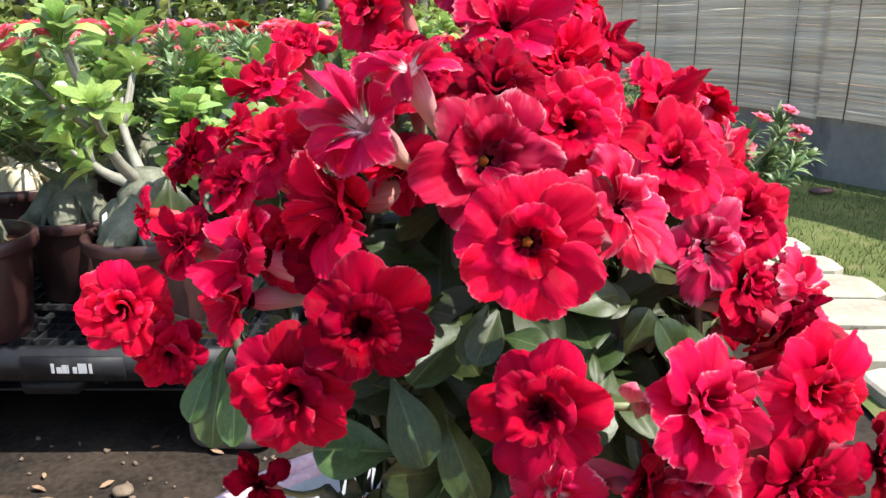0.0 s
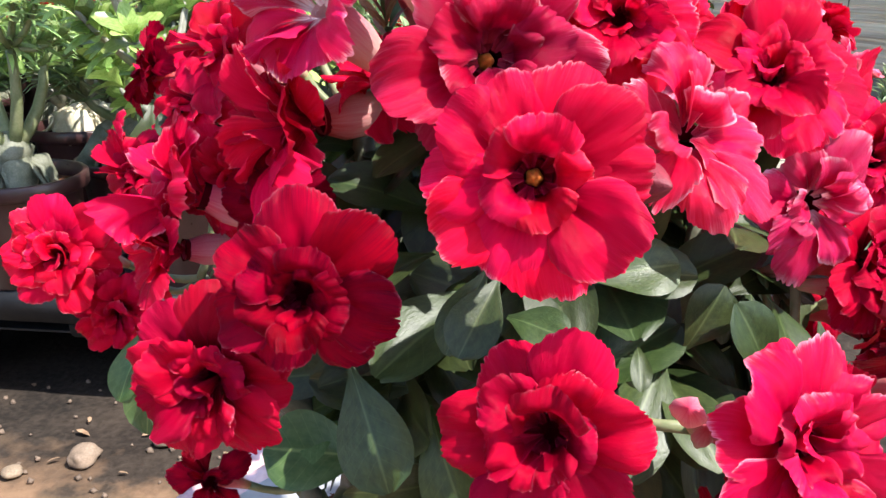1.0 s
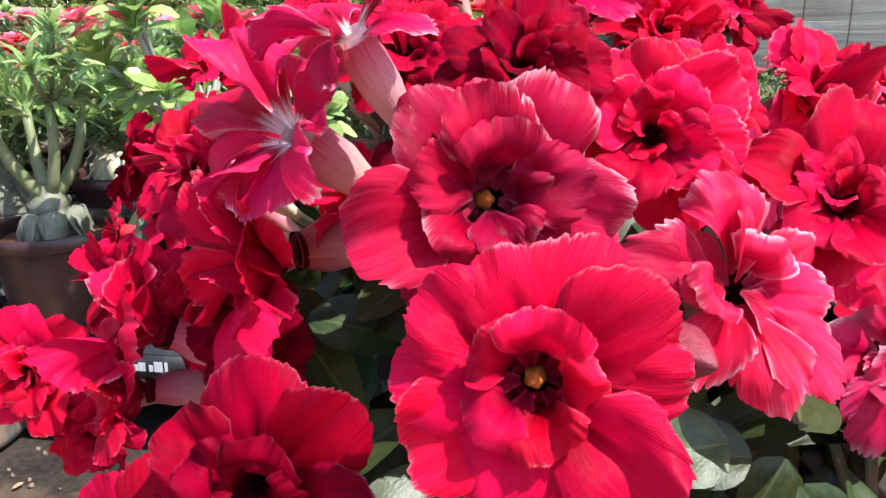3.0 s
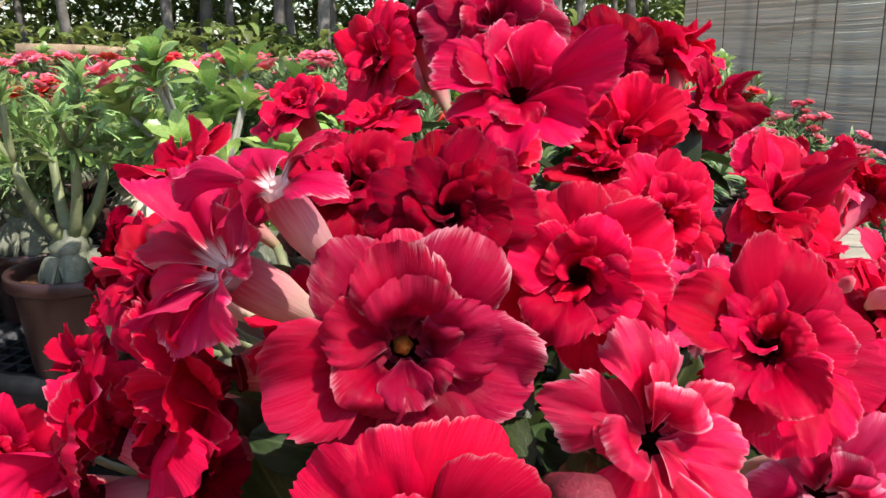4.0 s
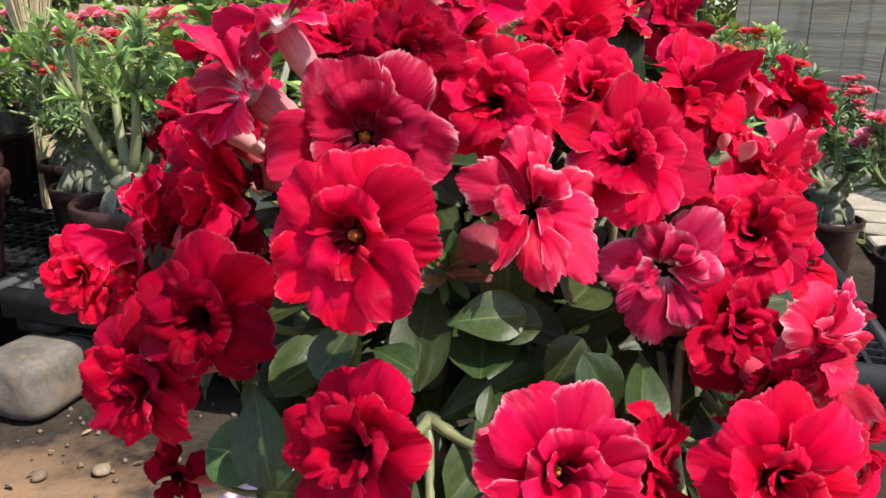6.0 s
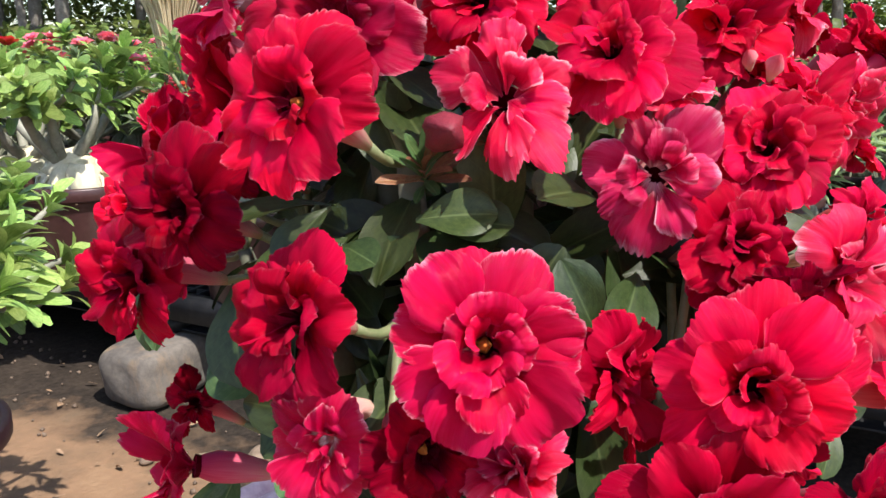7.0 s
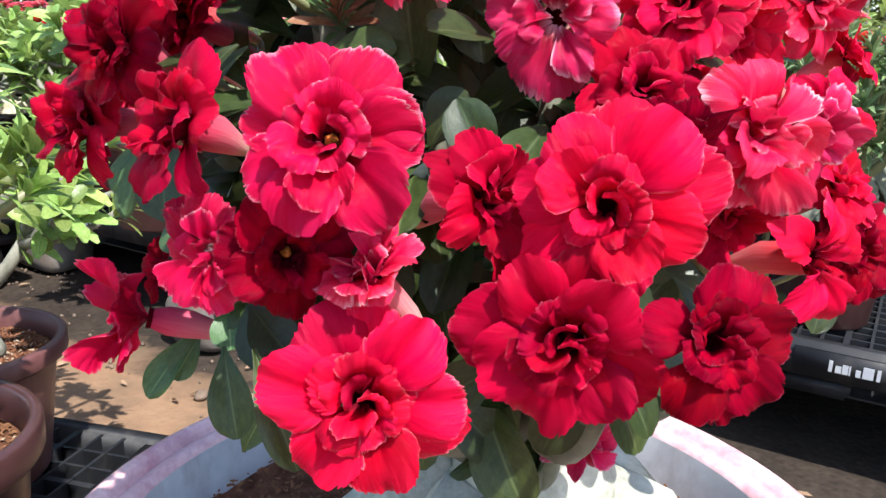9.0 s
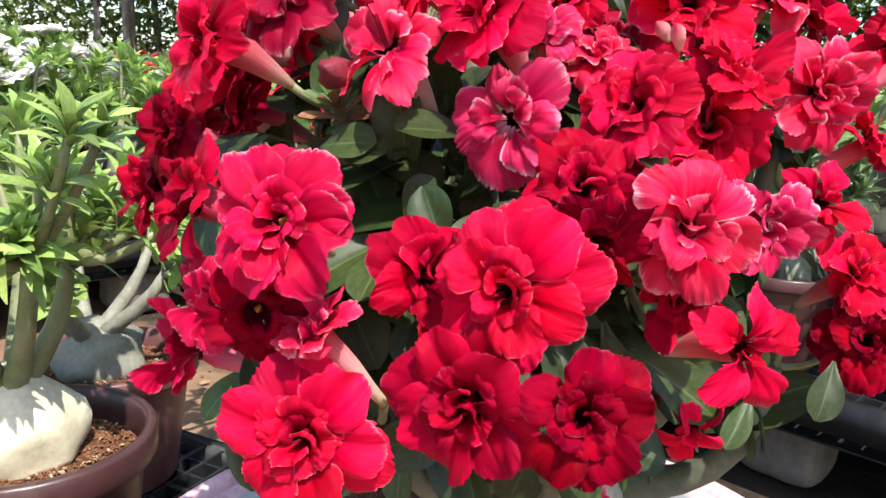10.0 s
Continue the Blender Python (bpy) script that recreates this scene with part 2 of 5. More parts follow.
MARK = plain("pale_print", (0.42, 0.44, 0.46), (0.55, 0.57, 0.58), 30, 0.6, 0.05)
LABEL_BLUE = plain("blue_tag", (0.25, 0.5, 0.62), (0.35, 0.6, 0.7), 30, 0.5, 0.05)
LABEL_WHITE = plain("white_tag", (0.7, 0.72, 0.7), (0.82, 0.83, 0.8), 30, 0.5, 0.05)
STAMEN = plain("stamen_yellow", (0.5, 0.1, 0.015), (0.72, 0.24, 0.03), 90, 0.7, 0.4)
WILT = plain("wilted_petal", (0.1, 0.012, 0.02), (0.24, 0.02, 0.035), 60, 0.6, 0.6)


def tube_material(name, stops):
    n = Nodes(name, 0.5, 0.0, 0.3)
    sep = n.tree.nodes.new("ShaderNodeSeparateXYZ")
    n.link(n.coord.outputs["UV"], sep.inputs[0])
    veins = n.noise(1.0, 3.0, (2.0, 40, 1), "UV")
    u = n.math("ADD", sep.outputs[0], n.math("MULTIPLY", n.math("SUBTRACT", veins, 0.5), 0.55))
    col = n.ramp(u, stops)
    col = n.shift(col, n.random(), 0.012, 0.2)
    n.colour(col)
    n.bump(veins, 0.4, 0.001)
    n.thin(col, 0.3)
    return n.mat


TUBE = tube_material("flower_tube", [(0.0, (0.5, 0.48, 0.24)), (0.16, (0.74, 0.55, 0.42)), (0.5, (0.76, 0.38, 0.36)), (0.72, (0.7, 0.2, 0.24)), (1.0, (0.6, 0.04, 0.08))])
TUBE_RED = tube_material("red_flower_tube", [(0.0, (0.42, 0.36, 0.18)), (0.14, (0.66, 0.34, 0.28)), (0.36, (0.66, 0.16, 0.19)), (0.7, (0.6, 0.05, 0.09)), (1.0, (0.5, 0.01, 0.05))])


def reed_material():
    n = Nodes("reed_blind", 0.8, 0.0, 0.2)
    stripes = n.noise(1.0, 4.0, (1.2, 1.2, 60))
    patch = n.noise(1.3, 6.0, (0.8, 0.8, 6.0))
    col = n.ramp(n.math("ADD", n.math("MULTIPLY", stripes, 0.45), n.math("MULTIPLY", patch, 0.55)), [(0.28, (0.31, 0.22, 0.13)), (0.42, (0.46, 0.38, 0.28)), (0.6, (0.58, 0.52, 0.42))])
    col = n.shift(col, n.island(), 0.01, 0.22)
    n.colour(col)
    n.bump(stripes, 0.4, 0.004)
    n.thin(col, 0.12)
    return n.mat


REED = reed_material()


def ground_material():
    n = Nodes("earth", 0.95, 0.0, 0.15)
    big, mid, fine = n.noise(0.9, 5.0), n.noise(5.0, 6.0), n.noise(60.0, 5.0)
    col = n.ramp(n.math("ADD", n.math("MULTIPLY", big, 0.55), n.math("MULTIPLY", mid, 0.45)), [(0.36, (0.1, 0.075, 0.05)), (0.5, (0.26, 0.155, 0.09)), (0.66, (0.42, 0.28, 0.16))])
    col = n.mix(n.math("MULTIPLY", fine, 0.5), col, (0.2, 0.13, 0.08))
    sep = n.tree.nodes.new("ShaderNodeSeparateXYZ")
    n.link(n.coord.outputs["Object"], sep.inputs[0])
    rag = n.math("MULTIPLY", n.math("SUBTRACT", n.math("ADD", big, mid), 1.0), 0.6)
    # shade round the pallets, painted into the earth colour from about y 1.3 back
    pallet_shade = n.math("MULTIPLY", n.math("SUBTRACT", n.math("ADD", sep.outputs[1], rag), 1.28, True), 8.0, True)
    pallet_shade = n.math("MULTIPLY", pallet_shade, n.math("SUBTRACT", 7.0, sep.outputs[1], True))
    col = n.mix(n.math("MULTIPLY", pallet_shade, 0.95), col, n.ramp(n.math("ADD", n.math("MULTIPLY", mid, 0.5), n.math("MULTIPLY", fine, 0.5)), [(0.4, (0.011, 0.01, 0.009)), (0.62, (0.042, 0.034, 0.027))]))
    n.colour(col)
    n.bump(n.math("ADD", mid, n.math("MULTIPLY", fine, 0.5)), 0.8, 0.012)
    return n.mat


EARTH = ground_material()
LAWN = plain("lawn_soil", (0.07, 0.1, 0.03), (0.13, 0.15, 0.05), 3, 0.95, 0.6, 0.1, dist=0.01, dirt=(0.2, 0.17, 0.09))
BLADE = leaf_material("grass_blade", (0.1, 0.135, 0.04), (0.2, 0.22, 0.08), (0.2, 0.24, 0.08), 0.55, 0.3, True, 0.35)
LITTER = plain("dry_leaf", (0.13, 0.075, 0.04), (0.34, 0.23, 0.14), 40, 0.8, 0.4, rnd=0.3)
PEBBLE = plain("pebble", (0.11, 0.08, 0.055), (0.27, 0.2, 0.14), 30, 0.8, 0.4, rnd=0.3)
SMALL_FLOWER = {
    "pink": leaf_material("small_pink", (0.78, 0.1, 0.2), (0.85, 0.28, 0.36), (0.85, 0.45, 0.45), 0.6, 0.35, True, 0.2),
    "red": leaf_material("small_red", (0.6, 0.02, 0.04), (0.75, 0.05, 0.07), (0.7, 0.1, 0.1), 0.6, 0.35, True, 0.2),
    "white": leaf_material("small_white", (0.82, 0.8, 0.76), (0.88, 0.86, 0.84), (0.85, 0.8, 0.78), 0.6, 0.35, True, 0.05),
}


# ---- builders ----
def mesh_of(name, bm, mat, smooth=True):
    me = bpy.data.meshes.new(name)
    bm.to_mesh(me)
    bm.free()
    me.polygons.foreach_set("use_smooth", [smooth] * len(me.polygons))
    me.materials.append(mat)
    return me


def raw_mesh(name, verts, faces, mat, uvs=None, smooth=True):
    me = bpy.data.meshes.new(name)
    me.from_pydata(verts, [], faces)
    if uvs is not None:
        layer = me.uv_layers.new(name="UVMap")
        index = np.zeros(len(me.loops), dtype=np.int32)
        me.loops.foreach_get("vertex_index", index)
        layer.data.foreach_set("uv", np.asarray(uvs, dtype=np.float32)[index].ravel())
    me.polygons.foreach_set("use_smooth", [smooth] * len(me.polygons))
    me.materials.append(mat)
    return me


def thing(name, at, label, category, group="", kind=""):
    ob = new(name)
    ob.location = at
    return tagged(ob, label, category, group, kind)


def piece(name, me, parent, m=None, label=""):
    """One mesh object under a thing or a part, at the local pose m."""
    ob = new(name, me)
    ob.parent = parent
    if m is not None:
        ob.matrix_basis = m
    return tagged(ob, label)


def part(name, bm, mat, parent, label="", smooth=True, m=None):
    return piece(name, mesh_of(name, bm, mat, smooth), parent, m, label)


def box(bm, lo, hi, bevel=0.0):
    got = bmesh.ops.create_cube(bm, size=1.0)["verts"]
    for v in got:
        v.co = Vector([lo[i] + (hi[i] - lo[i]) * (v.co[i] + 0.5) for i in range(3)])
    if bevel:
        edges = list({e for v in got for e in v.link_edges})
        bmesh.ops.bevel(bm, geom=edges, offset=bevel, segments=2, affect="EDGES")
    return bm


def lathe(profile, seg=48, wobble=0.0, seed=0.0):
    """A turned form from (radius, height) pairs."""
    verts, faces, n = [], [], len(profile)
    for i in range(seg):
        a = 2 * math.pi * i / seg
        for r, z in profile:
            k = 1 + wobble * noise.noise(Vector((math.cos(a) * 1.3, math.sin(a) * 1.3, z * 4 + seed)))
            verts.append((r * k * math.cos(a), r * k * math.sin(a), z))
    for i in range(seg):
        j = (i + 1) % seg
        for q in range(n - 1):
            faces.append((i * n + q, j * n + q, j * n + q + 1, i * n + q + 1))
    return verts, faces


def sweep(verts, faces, uvs, points, radii, seg=10, bumpy=0.0, seed=0.0, cap=True):
    """Adds a tapered tube along points to the lists."""
    pts = [Vector(p) for p in points]
    start = len(verts)
    side = None
    for i, p in enumerate(pts):
        way = (pts[min(i + 1, len(pts) - 1)] - pts[max(i - 1, 0)]).normalized()
        if side is None:
            side = way.orthogonal().normalized()
        side = (side - way * side.dot(way)).normalized()
        up = way.cross(side)
        for k in range(seg):
            a = 2 * math.pi * k / seg
            d = side * math.cos(a) + up * math.sin(a)
            r = radii[i] * (1 + bumpy * noise.noise(p * 22 + d * 1.4 + Vector((seed, seed * 0.7, 0))))
            verts.append(tuple(p + d * r))
            uvs.append((i / (len(pts) - 1), k / seg))
    for i in range(len(pts) - 1):
        for k in range(seg):
            a, b = start + i * seg + k, start + i * seg + (k + 1) % seg
            faces.append((a, b, b + seg, a + seg))
    if cap:
        faces.append(tuple(start + k for k in reversed(range(seg))))
        faces.append(tuple(start + (len(pts) - 1) * seg + k for k in range(seg)))


def curve_points(a, b, bend, n=8):
    """Points from a to b, bowed by the vector bend."""
    a, b, bend = Vector(a), Vector(b), Vector(bend)
    return [a.lerp(b, i / (n - 1)) + bend * math.sin(math.pi * i / (n - 1)) for i in range(n)]


def aim(at, way, spin=0.0):
    """A pose at a place whose z axis points along way."""
    return Matrix.Translation(at) @ Vector(way).to_track_quat("Z", "Y").to_matrix().to_4x4() @ Matrix.Rotation(spin, 4, "Z")


# ---- petals: one sheet each, with a waved, toothed rim ----
def petal_mesh(name, mat, seed, reach, a0, a1, half, cup, frill, round_by=0.16, root=0.09, fold=0.0, pointed=0.0, curl=0.06, grid=(13, 48), twist=0.0):
    """A petal from its root outwards: a sector of half degrees to each side of +x, rising by a0 degrees at the root and a1 at the rim."""
    nu, nv = grid
    rnd = random.Random(seed)
    off = Vector((rnd.uniform(-50, 50), rnd.uniform(-50, 50), rnd.uniform(-50, 50)))
    steps, prof, x, z = 40, [], 0.0, 0.0
    for i in range(steps + 1):
        u = i / steps
        prof.append((x, z))
        a = radians(a0 + (a1 - a0) * (u ** 0.75))
        x, z = x + math.cos(a) / steps, z + math.sin(a) / steps
    k = (reach - root) / max(max(p[0] for p in prof), 0.3)
    teeth = [0.021 * rnd.uniform(-1, 1) - (rnd.uniform(0.03, 0.07) if rnd.random() < 0.07 else 0.0) for _ in range(nv + 1)]
    verts, uvs, faces = [], [], []
    for i in range(nu + 1):
        s = i / nu
        for j in range(nv + 1):
            v = 2 * j / nv - 1
            length = 1 - round_by * abs(v) ** 2.6 - pointed * abs(v) + 0.1 * noise.noise(off + Vector((v * 1.5, 3, 0))) + 0.035 * noise.noise(off + Vector((v * 5, 9, 0))) + 0.03 * noise.noise(off + Vector((v * 14, 5, 0))) + teeth[j] * s ** 4
            u = s * length
            f = max(0.0, min(u, 1.0)) * steps
            q = min(int(f), steps - 1)
            px = prof[q][0] + (prof[q + 1][0] - prof[q][0]) * (f - q)
            pz = prof[q][1] + (prof[q + 1][1] - prof[q][1]) * (f - q)
            r = root + px * k
            open_by = radians(half) * (0.44 + 0.56 * math.sin(math.pi / 2 * min(1, u / 0.66))) * (1 - 0.26 * max(0.0, (u - 0.66) / 0.34) ** 2)
            phi = v * open_by
            w = r * open_by
            rim = max(abs(v) ** 3, max(0, s - 0.45) / 0.55)
            lift = cup * v * v * w + frill * rim * u * noise.noise(off + Vector((u * 1.2, v * 1.6, 1))) + frill * 0.2 * rim ** 2 * u * noise.noise(off + Vector((u * 2, v * 5, 7))) + frill * 0.09 * rim ** 4 * noise.noise(off + Vector((u * 4, v * 13, 2)))
            lift += 0.07 * u * noise.noise(off + Vector((u * 1.5, v * 1.1, 4))) + fold * max(0.0, v) ** 1.5 * w - 0.035 * reach * math.exp(-(v / 0.16) ** 2) * math.sin(math.pi * s)
            lift += twist * v * w * max(0.0, u - 0.25)
            roll = max(0.0, (s - 0.68) / 0.32) ** 2
            lift -= curl * 1.3 * reach * roll + 0.05 * reach * abs(v) ** 5 * u
            r += curl * reach * roll * (1 if a1 > 25 else 0.2) + 0.05 * frill * rim ** 3 * noise.noise(off + Vector((u * 3, v * 9, 11)))
            phi -= fold * 0.35 * max(0.0, v) ** 2 * open_by
            verts.append((r * math.cos(phi), r * math.sin(phi), pz * k + lift))
            uvs.append((s, (v + 1) / 2))
    for i in range(nu):
        for j in range(nv):
            a = i * (nv + 1) + j
            faces.append((a, a + nv + 1, a + nv + 2, a + 1))
    return raw_mesh(name, verts, faces, mat, uvs)


PETALS = {}
SMALL = (10, 40)
for tone, mat in PETAL.items():
    PETALS[tone] = {
        "outer": [petal_mesh("petal", mat, 100 + i, 1.0, 38, (-16, -6, 0, -22, -10, 4)[i], (40, 37, 41, 39, 36, 40)[i], (-0.1, 0.12, 0.02, -0.16, 0.1, 0.05)[i], 0.24, 0.4) for i in range(6)],
        "middle": [petal_mesh("petal", mat, 200 + i, 0.7, 62, (0, 14, 22, 6, 18)[i], (46, 43, 48, 44, 50)[i], (0.05, 0.18, 0.0, 0.12, 0.2)[i], 0.24, 0.36, 0.12) for i in range(5)],
        "inner": [petal_mesh("petal", mat, 300 + i, 0.42, 84, (40, 28, 50, 34, 46)[i], (50, 47, 53, 49, 52)[i], (0.0, 0.08, -0.05, 0.05, 0.1)[i], 0.22, 0.14, 0.19, 0.0, 0.0, 0.16, SMALL) for i in range(5)],
        "core": [petal_mesh("petal", mat, 350 + i, 0.25, 88, (58, 66, 50)[i], (70, 80, 66)[i], 0.05, 0.16, 0.14, 0.11, 0.0, 0.0, 0.1, SMALL) for i in range(3)],
        "loose": [petal_mesh("petal", mat, 400 + i, 1.0, 52, (-30, 6, 22, -14, -42, 12)[i], (34, 37, 32, 39, 36, 33)[i], (0.16, 0.38, -0.22, 0.3, 0.05, -0.3)[i], 0.34, 0.22, 0.09, (0.0, 0.55, 0.0, -0.5, 0.35, 0.0)[i], (0.04, 0.1, 0.16, 0.03, 0.12, 0.07)[i], twist=(0.5, -0.7, 0.8, -0.4, 0.9, -0.9)[i]) for i in range(6)],
        "fold": [petal_mesh("petal", mat, 450 + i, 1.0, (64, 48, 30)[i], (8, -30, 20)[i], 36, 0.2, 0.34, 0.2, 0.09, (1.1, -1.0, 0.8)[i], 0.12, twist=(0.5, -0.6, 0.7)[i]) for i in range(3)],
        "star": [petal_mesh("petal", mat, 500 + i, 1.0, 56, -20 - 8 * (i % 3), 30, (0.3, -0.2, 0.45, 0.1, -0.3)[i], 0.32, 0.14, 0.12, (0.3, 0.0, -0.4, 0.5, 0.0)[i], 0.3, twist=(0.7, -1.0, 0.9, -0.6, 1.1)[i]) for i in range(5)],
    }
RINGS = {"o": ("outer", 0, 6), "b": ("outer", -6, 8), "m": ("middle", 4, 8), "i": ("inner", 4, 6), "c": ("core", 5, 8), "l": ("loose", 2, 10), "f": ("fold", 4, 8), "s": ("star", 0, 8)}
# the cup in the middle of a double flower: a frilled ring, and the same with a tighter twist inside
CUP = " i10 i88,1.12 i150,.9 i226,1.08 i304,.86"
TWIST = CUP + " c30 c150,.95 c270,1.05"
FORMS = {
    "open": "o90 o18 o-54 o-126 o162 b54 b-18,.97 b-90 b198,.95 b126" + CUP,
    "rose": "o90 o18 o-54 o-126 o162 b54 b-90 b200 b-18 m50,.98 m140,1.02 m215 m300,.95" + TWIST,
    "loose": "l90 l18,.95 l-54 l-126,.92 l162 o50 o-90 b200 m40,1.1 f150,.72 l-80,.62 f-20,.66 m110,.9 i10 i130 i250 c60 c180 c300",
    "star": "s90 s18 s-54 s-126 s162 s60,.55 s-70,.5 s190,.55 c0 c180",
}


# ---- the large structure ----
def sheet(name, x0, x1, y0, y1, z, step, mat, rough=0.0, seed=0.0, edge=0.0):
    nx, ny = max(1, round((x1 - x0) / step)), max(1, round((y1 - y0) / step))
    verts, faces = [], []
    for j in range(ny + 1):
        for i in range(nx + 1):
            x, y = x0 + (x1 - x0) * i / nx, y0 + (y1 - y0) * j / ny
            h = rough * noise.noise(Vector((x * 3, y * 3, seed))) + rough * 0.5 * noise.noise(Vector((x * 9, y * 9, seed)))
            if edge and (i in (0, nx) or j in (0, ny)):
                x += edge * noise.noise(Vector((x * 2, y * 2, seed + 3)))
                y += edge * noise.noise(Vector((x * 2, y * 2, seed + 9)))
            verts.append((x, y, z + h))
    for j in range(ny):
        for i in range(nx):
            a = j * (nx + 1) + i
            faces.append((a, a + 1, a + nx + 2, a + nx + 1))
    return new(name, raw_mesh(name, verts, faces, mat))


def ground_sheet():
    """One sheet of earth, fine near the camera, rising to a low bank far off, out to the horizon."""
    xs = [-400, -150, -60, -30, -20, -14, -10, -8, -6, -5] + [-4 + 0.1 * i for i in range(61)] + [2.6, 3.5, 5, 8, 12, 20, 40, 100, 400]
    ys = [-400, -100, -30, -10, -4, -2, -1] + [-0.5 + 0.1 * i for i in range(46)] + [4.5, 5, 6, 7, 8, 9, 10, 11, 12, 14, 17, 22, 30, 60, 150, 400]
    verts, faces, n = [], [], len(xs)
    for y in ys:
        for x in xs:
            bank = 0.85 * max(0.0, min(1.0, (y - 0.25 * x - 8.5) / 3.0)) if x < 1.2 else 0.0
            verts.append((x, y, bank + 0.004 * noise.noise(Vector((x * 4, y * 4, 2))) - 0.004))
    for j in range(len(ys) - 1):
        for i in range(n - 1):
            a = j * n + i
            faces.append((a, a + 1, a + n + 1, a + n))
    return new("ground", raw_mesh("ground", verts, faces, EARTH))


tagged(ground_sheet(), "bare orange-brown earth, its colour painted darker where the pallets shade it", "ground", kind="structure")
tagged(sheet("lawn", 1.15, 4.6, 1.6, 9.5, 0.012, 0.25, LAWN, 0.015, 8.0, 0.05), "short patchy lawn in front of the fence", "lawn", kind="structure")


def grass_blades():
    rnd = random.Random(5)
    verts, faces, uvs = [], [], []
    for n in range(32000):
        y = 2.2 + 5.5 * rnd.random() ** 1.5
        x = rnd.uniform(1.2, 4.0) if n % 4 else rnd.uniform(1.2, 1.7)
        if (x - 2.12) * 0.9 + (y - 5.88) * 0.45 > -0.05:
            continue
        if 1.2 < x < 1.66 and abs((y - 1.8075) % 0.285 - 0.1425) < 0.108 + 0.02 * noise.noise(Vector((x * 9, y * 9, 1))):
            continue
        if noise.noise(Vector((x * 1.2, y * 1.2, 3))) < -0.25 and rnd.random() < 0.7:
            continue
        h, a = rnd.uniform(0.018, 0.045), rnd.uniform(0, 6.28)
        dx, dy, lx, ly = 0.003 * math.cos(a), 0.003 * math.sin(a), rnd.uniform(-0.02, 0.02), rnd.uniform(-0.02, 0.02)
        b = len(verts)
        verts += [(x - dx, y - dy, 0.01), (x + dx, y + dy, 0.01), (x + lx, y + ly, 0.01 + h)]
        uvs += [(0, 0.2), (0, 0.8), (1, 0.5)]
        faces.append((b, b + 1, b + 2))
    return new("grass", raw_mesh("grass", verts, faces, BLADE, uvs))


tagged(grass_blades(), "short mown grass, green with dry tips", "grass", kind="stuff")

# the stepping-stone path, running away beside the lawn
path_ob = thing("stepping_stone_path", (1.43, 3.0, 0), "path of pale flat stone slabs set in grass", "path", kind="structure")


def slab_mesh(seed, w, d):
    rnd = random.Random(seed)
    ring, n = [], 20
    for i in range(n):
        a = 2 * math.pi * i / n
        c, s = math.cos(a), math.sin(a)
        k = 1 / max(abs(c) ** 6 + abs(s) ** 6, 1e-6) ** (1 / 6)
        j = 1 + 0.05 * noise.noise(Vector((c * 2, s * 2, seed)))
        ring.append((c * k * j * w / 2, s * k * j * d / 2))
    verts = [(x, y, 0.0) for x, y in ring] + [(x, y, 0.03) for x, y in ring] + [(x * 0.96, y * 0.94, 0.038) for x, y in ring]
    faces = [(i, (i + 1) % n, n + (i + 1) % n, n + i) for i in range(n)] + [(n + i, n + (i + 1) % n, 2 * n + (i + 1) % n, 2 * n + i) for i in range(n)] + [tuple(range(2 * n, 3 * n))]
    return raw_mesh("slab", verts, faces, SLAB, smooth=False)


slabs = [slab_mesh(i, 0.46 + 0.015 * (i % 2), 0.22 + 0.012 * i) for i in range(4)]
for i in range(16):
    piece("slab", slabs[i % 4], path_ob, pose(0.012 * math.sin(i * 2.3), -1.05 + 0.285 * i, 0.012, 0, 0, 3 * math.sin(i * 1.7)))

# the fence: a low grey wall and reed blinds hung above it
F0, F1 = Vector((0.87, 8.4, 0)), Vector((4.1, 1.9, 0))
FWAY = (F1 - F0).normalized()
FOUT = Vector((-FWAY.y, FWAY.x, 0))
if FOUT.x < 0:
    FOUT = -FOUT
FLEN = (F1 - F0).length
fence_m = Matrix.Translation(F0) @ Matrix(((FWAY.x, FOUT.x, 0, 0), (FWAY.y, FOUT.y, 0, 0), (0, 0, 1, 0), (0, 0, 0, 1)))
wall = thing("wall_fence", F0, "low dark grey wall under hanging reed blinds", "wall", kind="structure")
wall.matrix_basis = fence_m
bm = bmesh.new()
box(bm, (0, 0.0, -0.1), (FLEN, 0.12, 0.46), 0.01)
part("base_wall", bm, WALL, wall, smooth=False)
for i in range(7):
    bm = bmesh.new()
    box(bm, (FLEN * i / 6 - 0.03, 0.12, 0), (FLEN * i / 6 + 0.03, 0.18, 2.45), 0.006)
    part("post", bm, LOG, wall, smooth=False)


def reeds(x0, x1, seed):
    """A hanging blind of thin flat reeds, gently sagging along its foot."""
    verts, faces, rows, n = [], [], 118, 14
    for r in range(rows):
        z0 = 0.41 + 2.0 * r / rows
        thick = 2.0 / rows * 1.08
        b = len(verts)
        for i in range(n + 1):
            x = x0 + (x1 - x0) * i / n
            sag = 0.014 * math.sin(i * 0.45 + seed) * (1 - r / rows) + 0.005 * noise.noise(Vector((x * 2, r * 0.7, seed)))
            y = -0.03 + 0.025 * noise.noise(Vector((x * 0.9, z0 * 0.8, seed))) + 0.002 * math.sin(r * 2.1)
            verts += [(x, y, z0 + sag), (x, y - 0.003, z0 + thick * 0.5 + sag), (x, y, z0 + thick + sag)]
        for i in range(n):
            a = b + 3 * i
            faces += [(a, a + 3, a + 4, a + 1), (a + 1, a + 4, a + 5, a + 2)]
    return raw_mesh("reeds", verts, faces, REED)


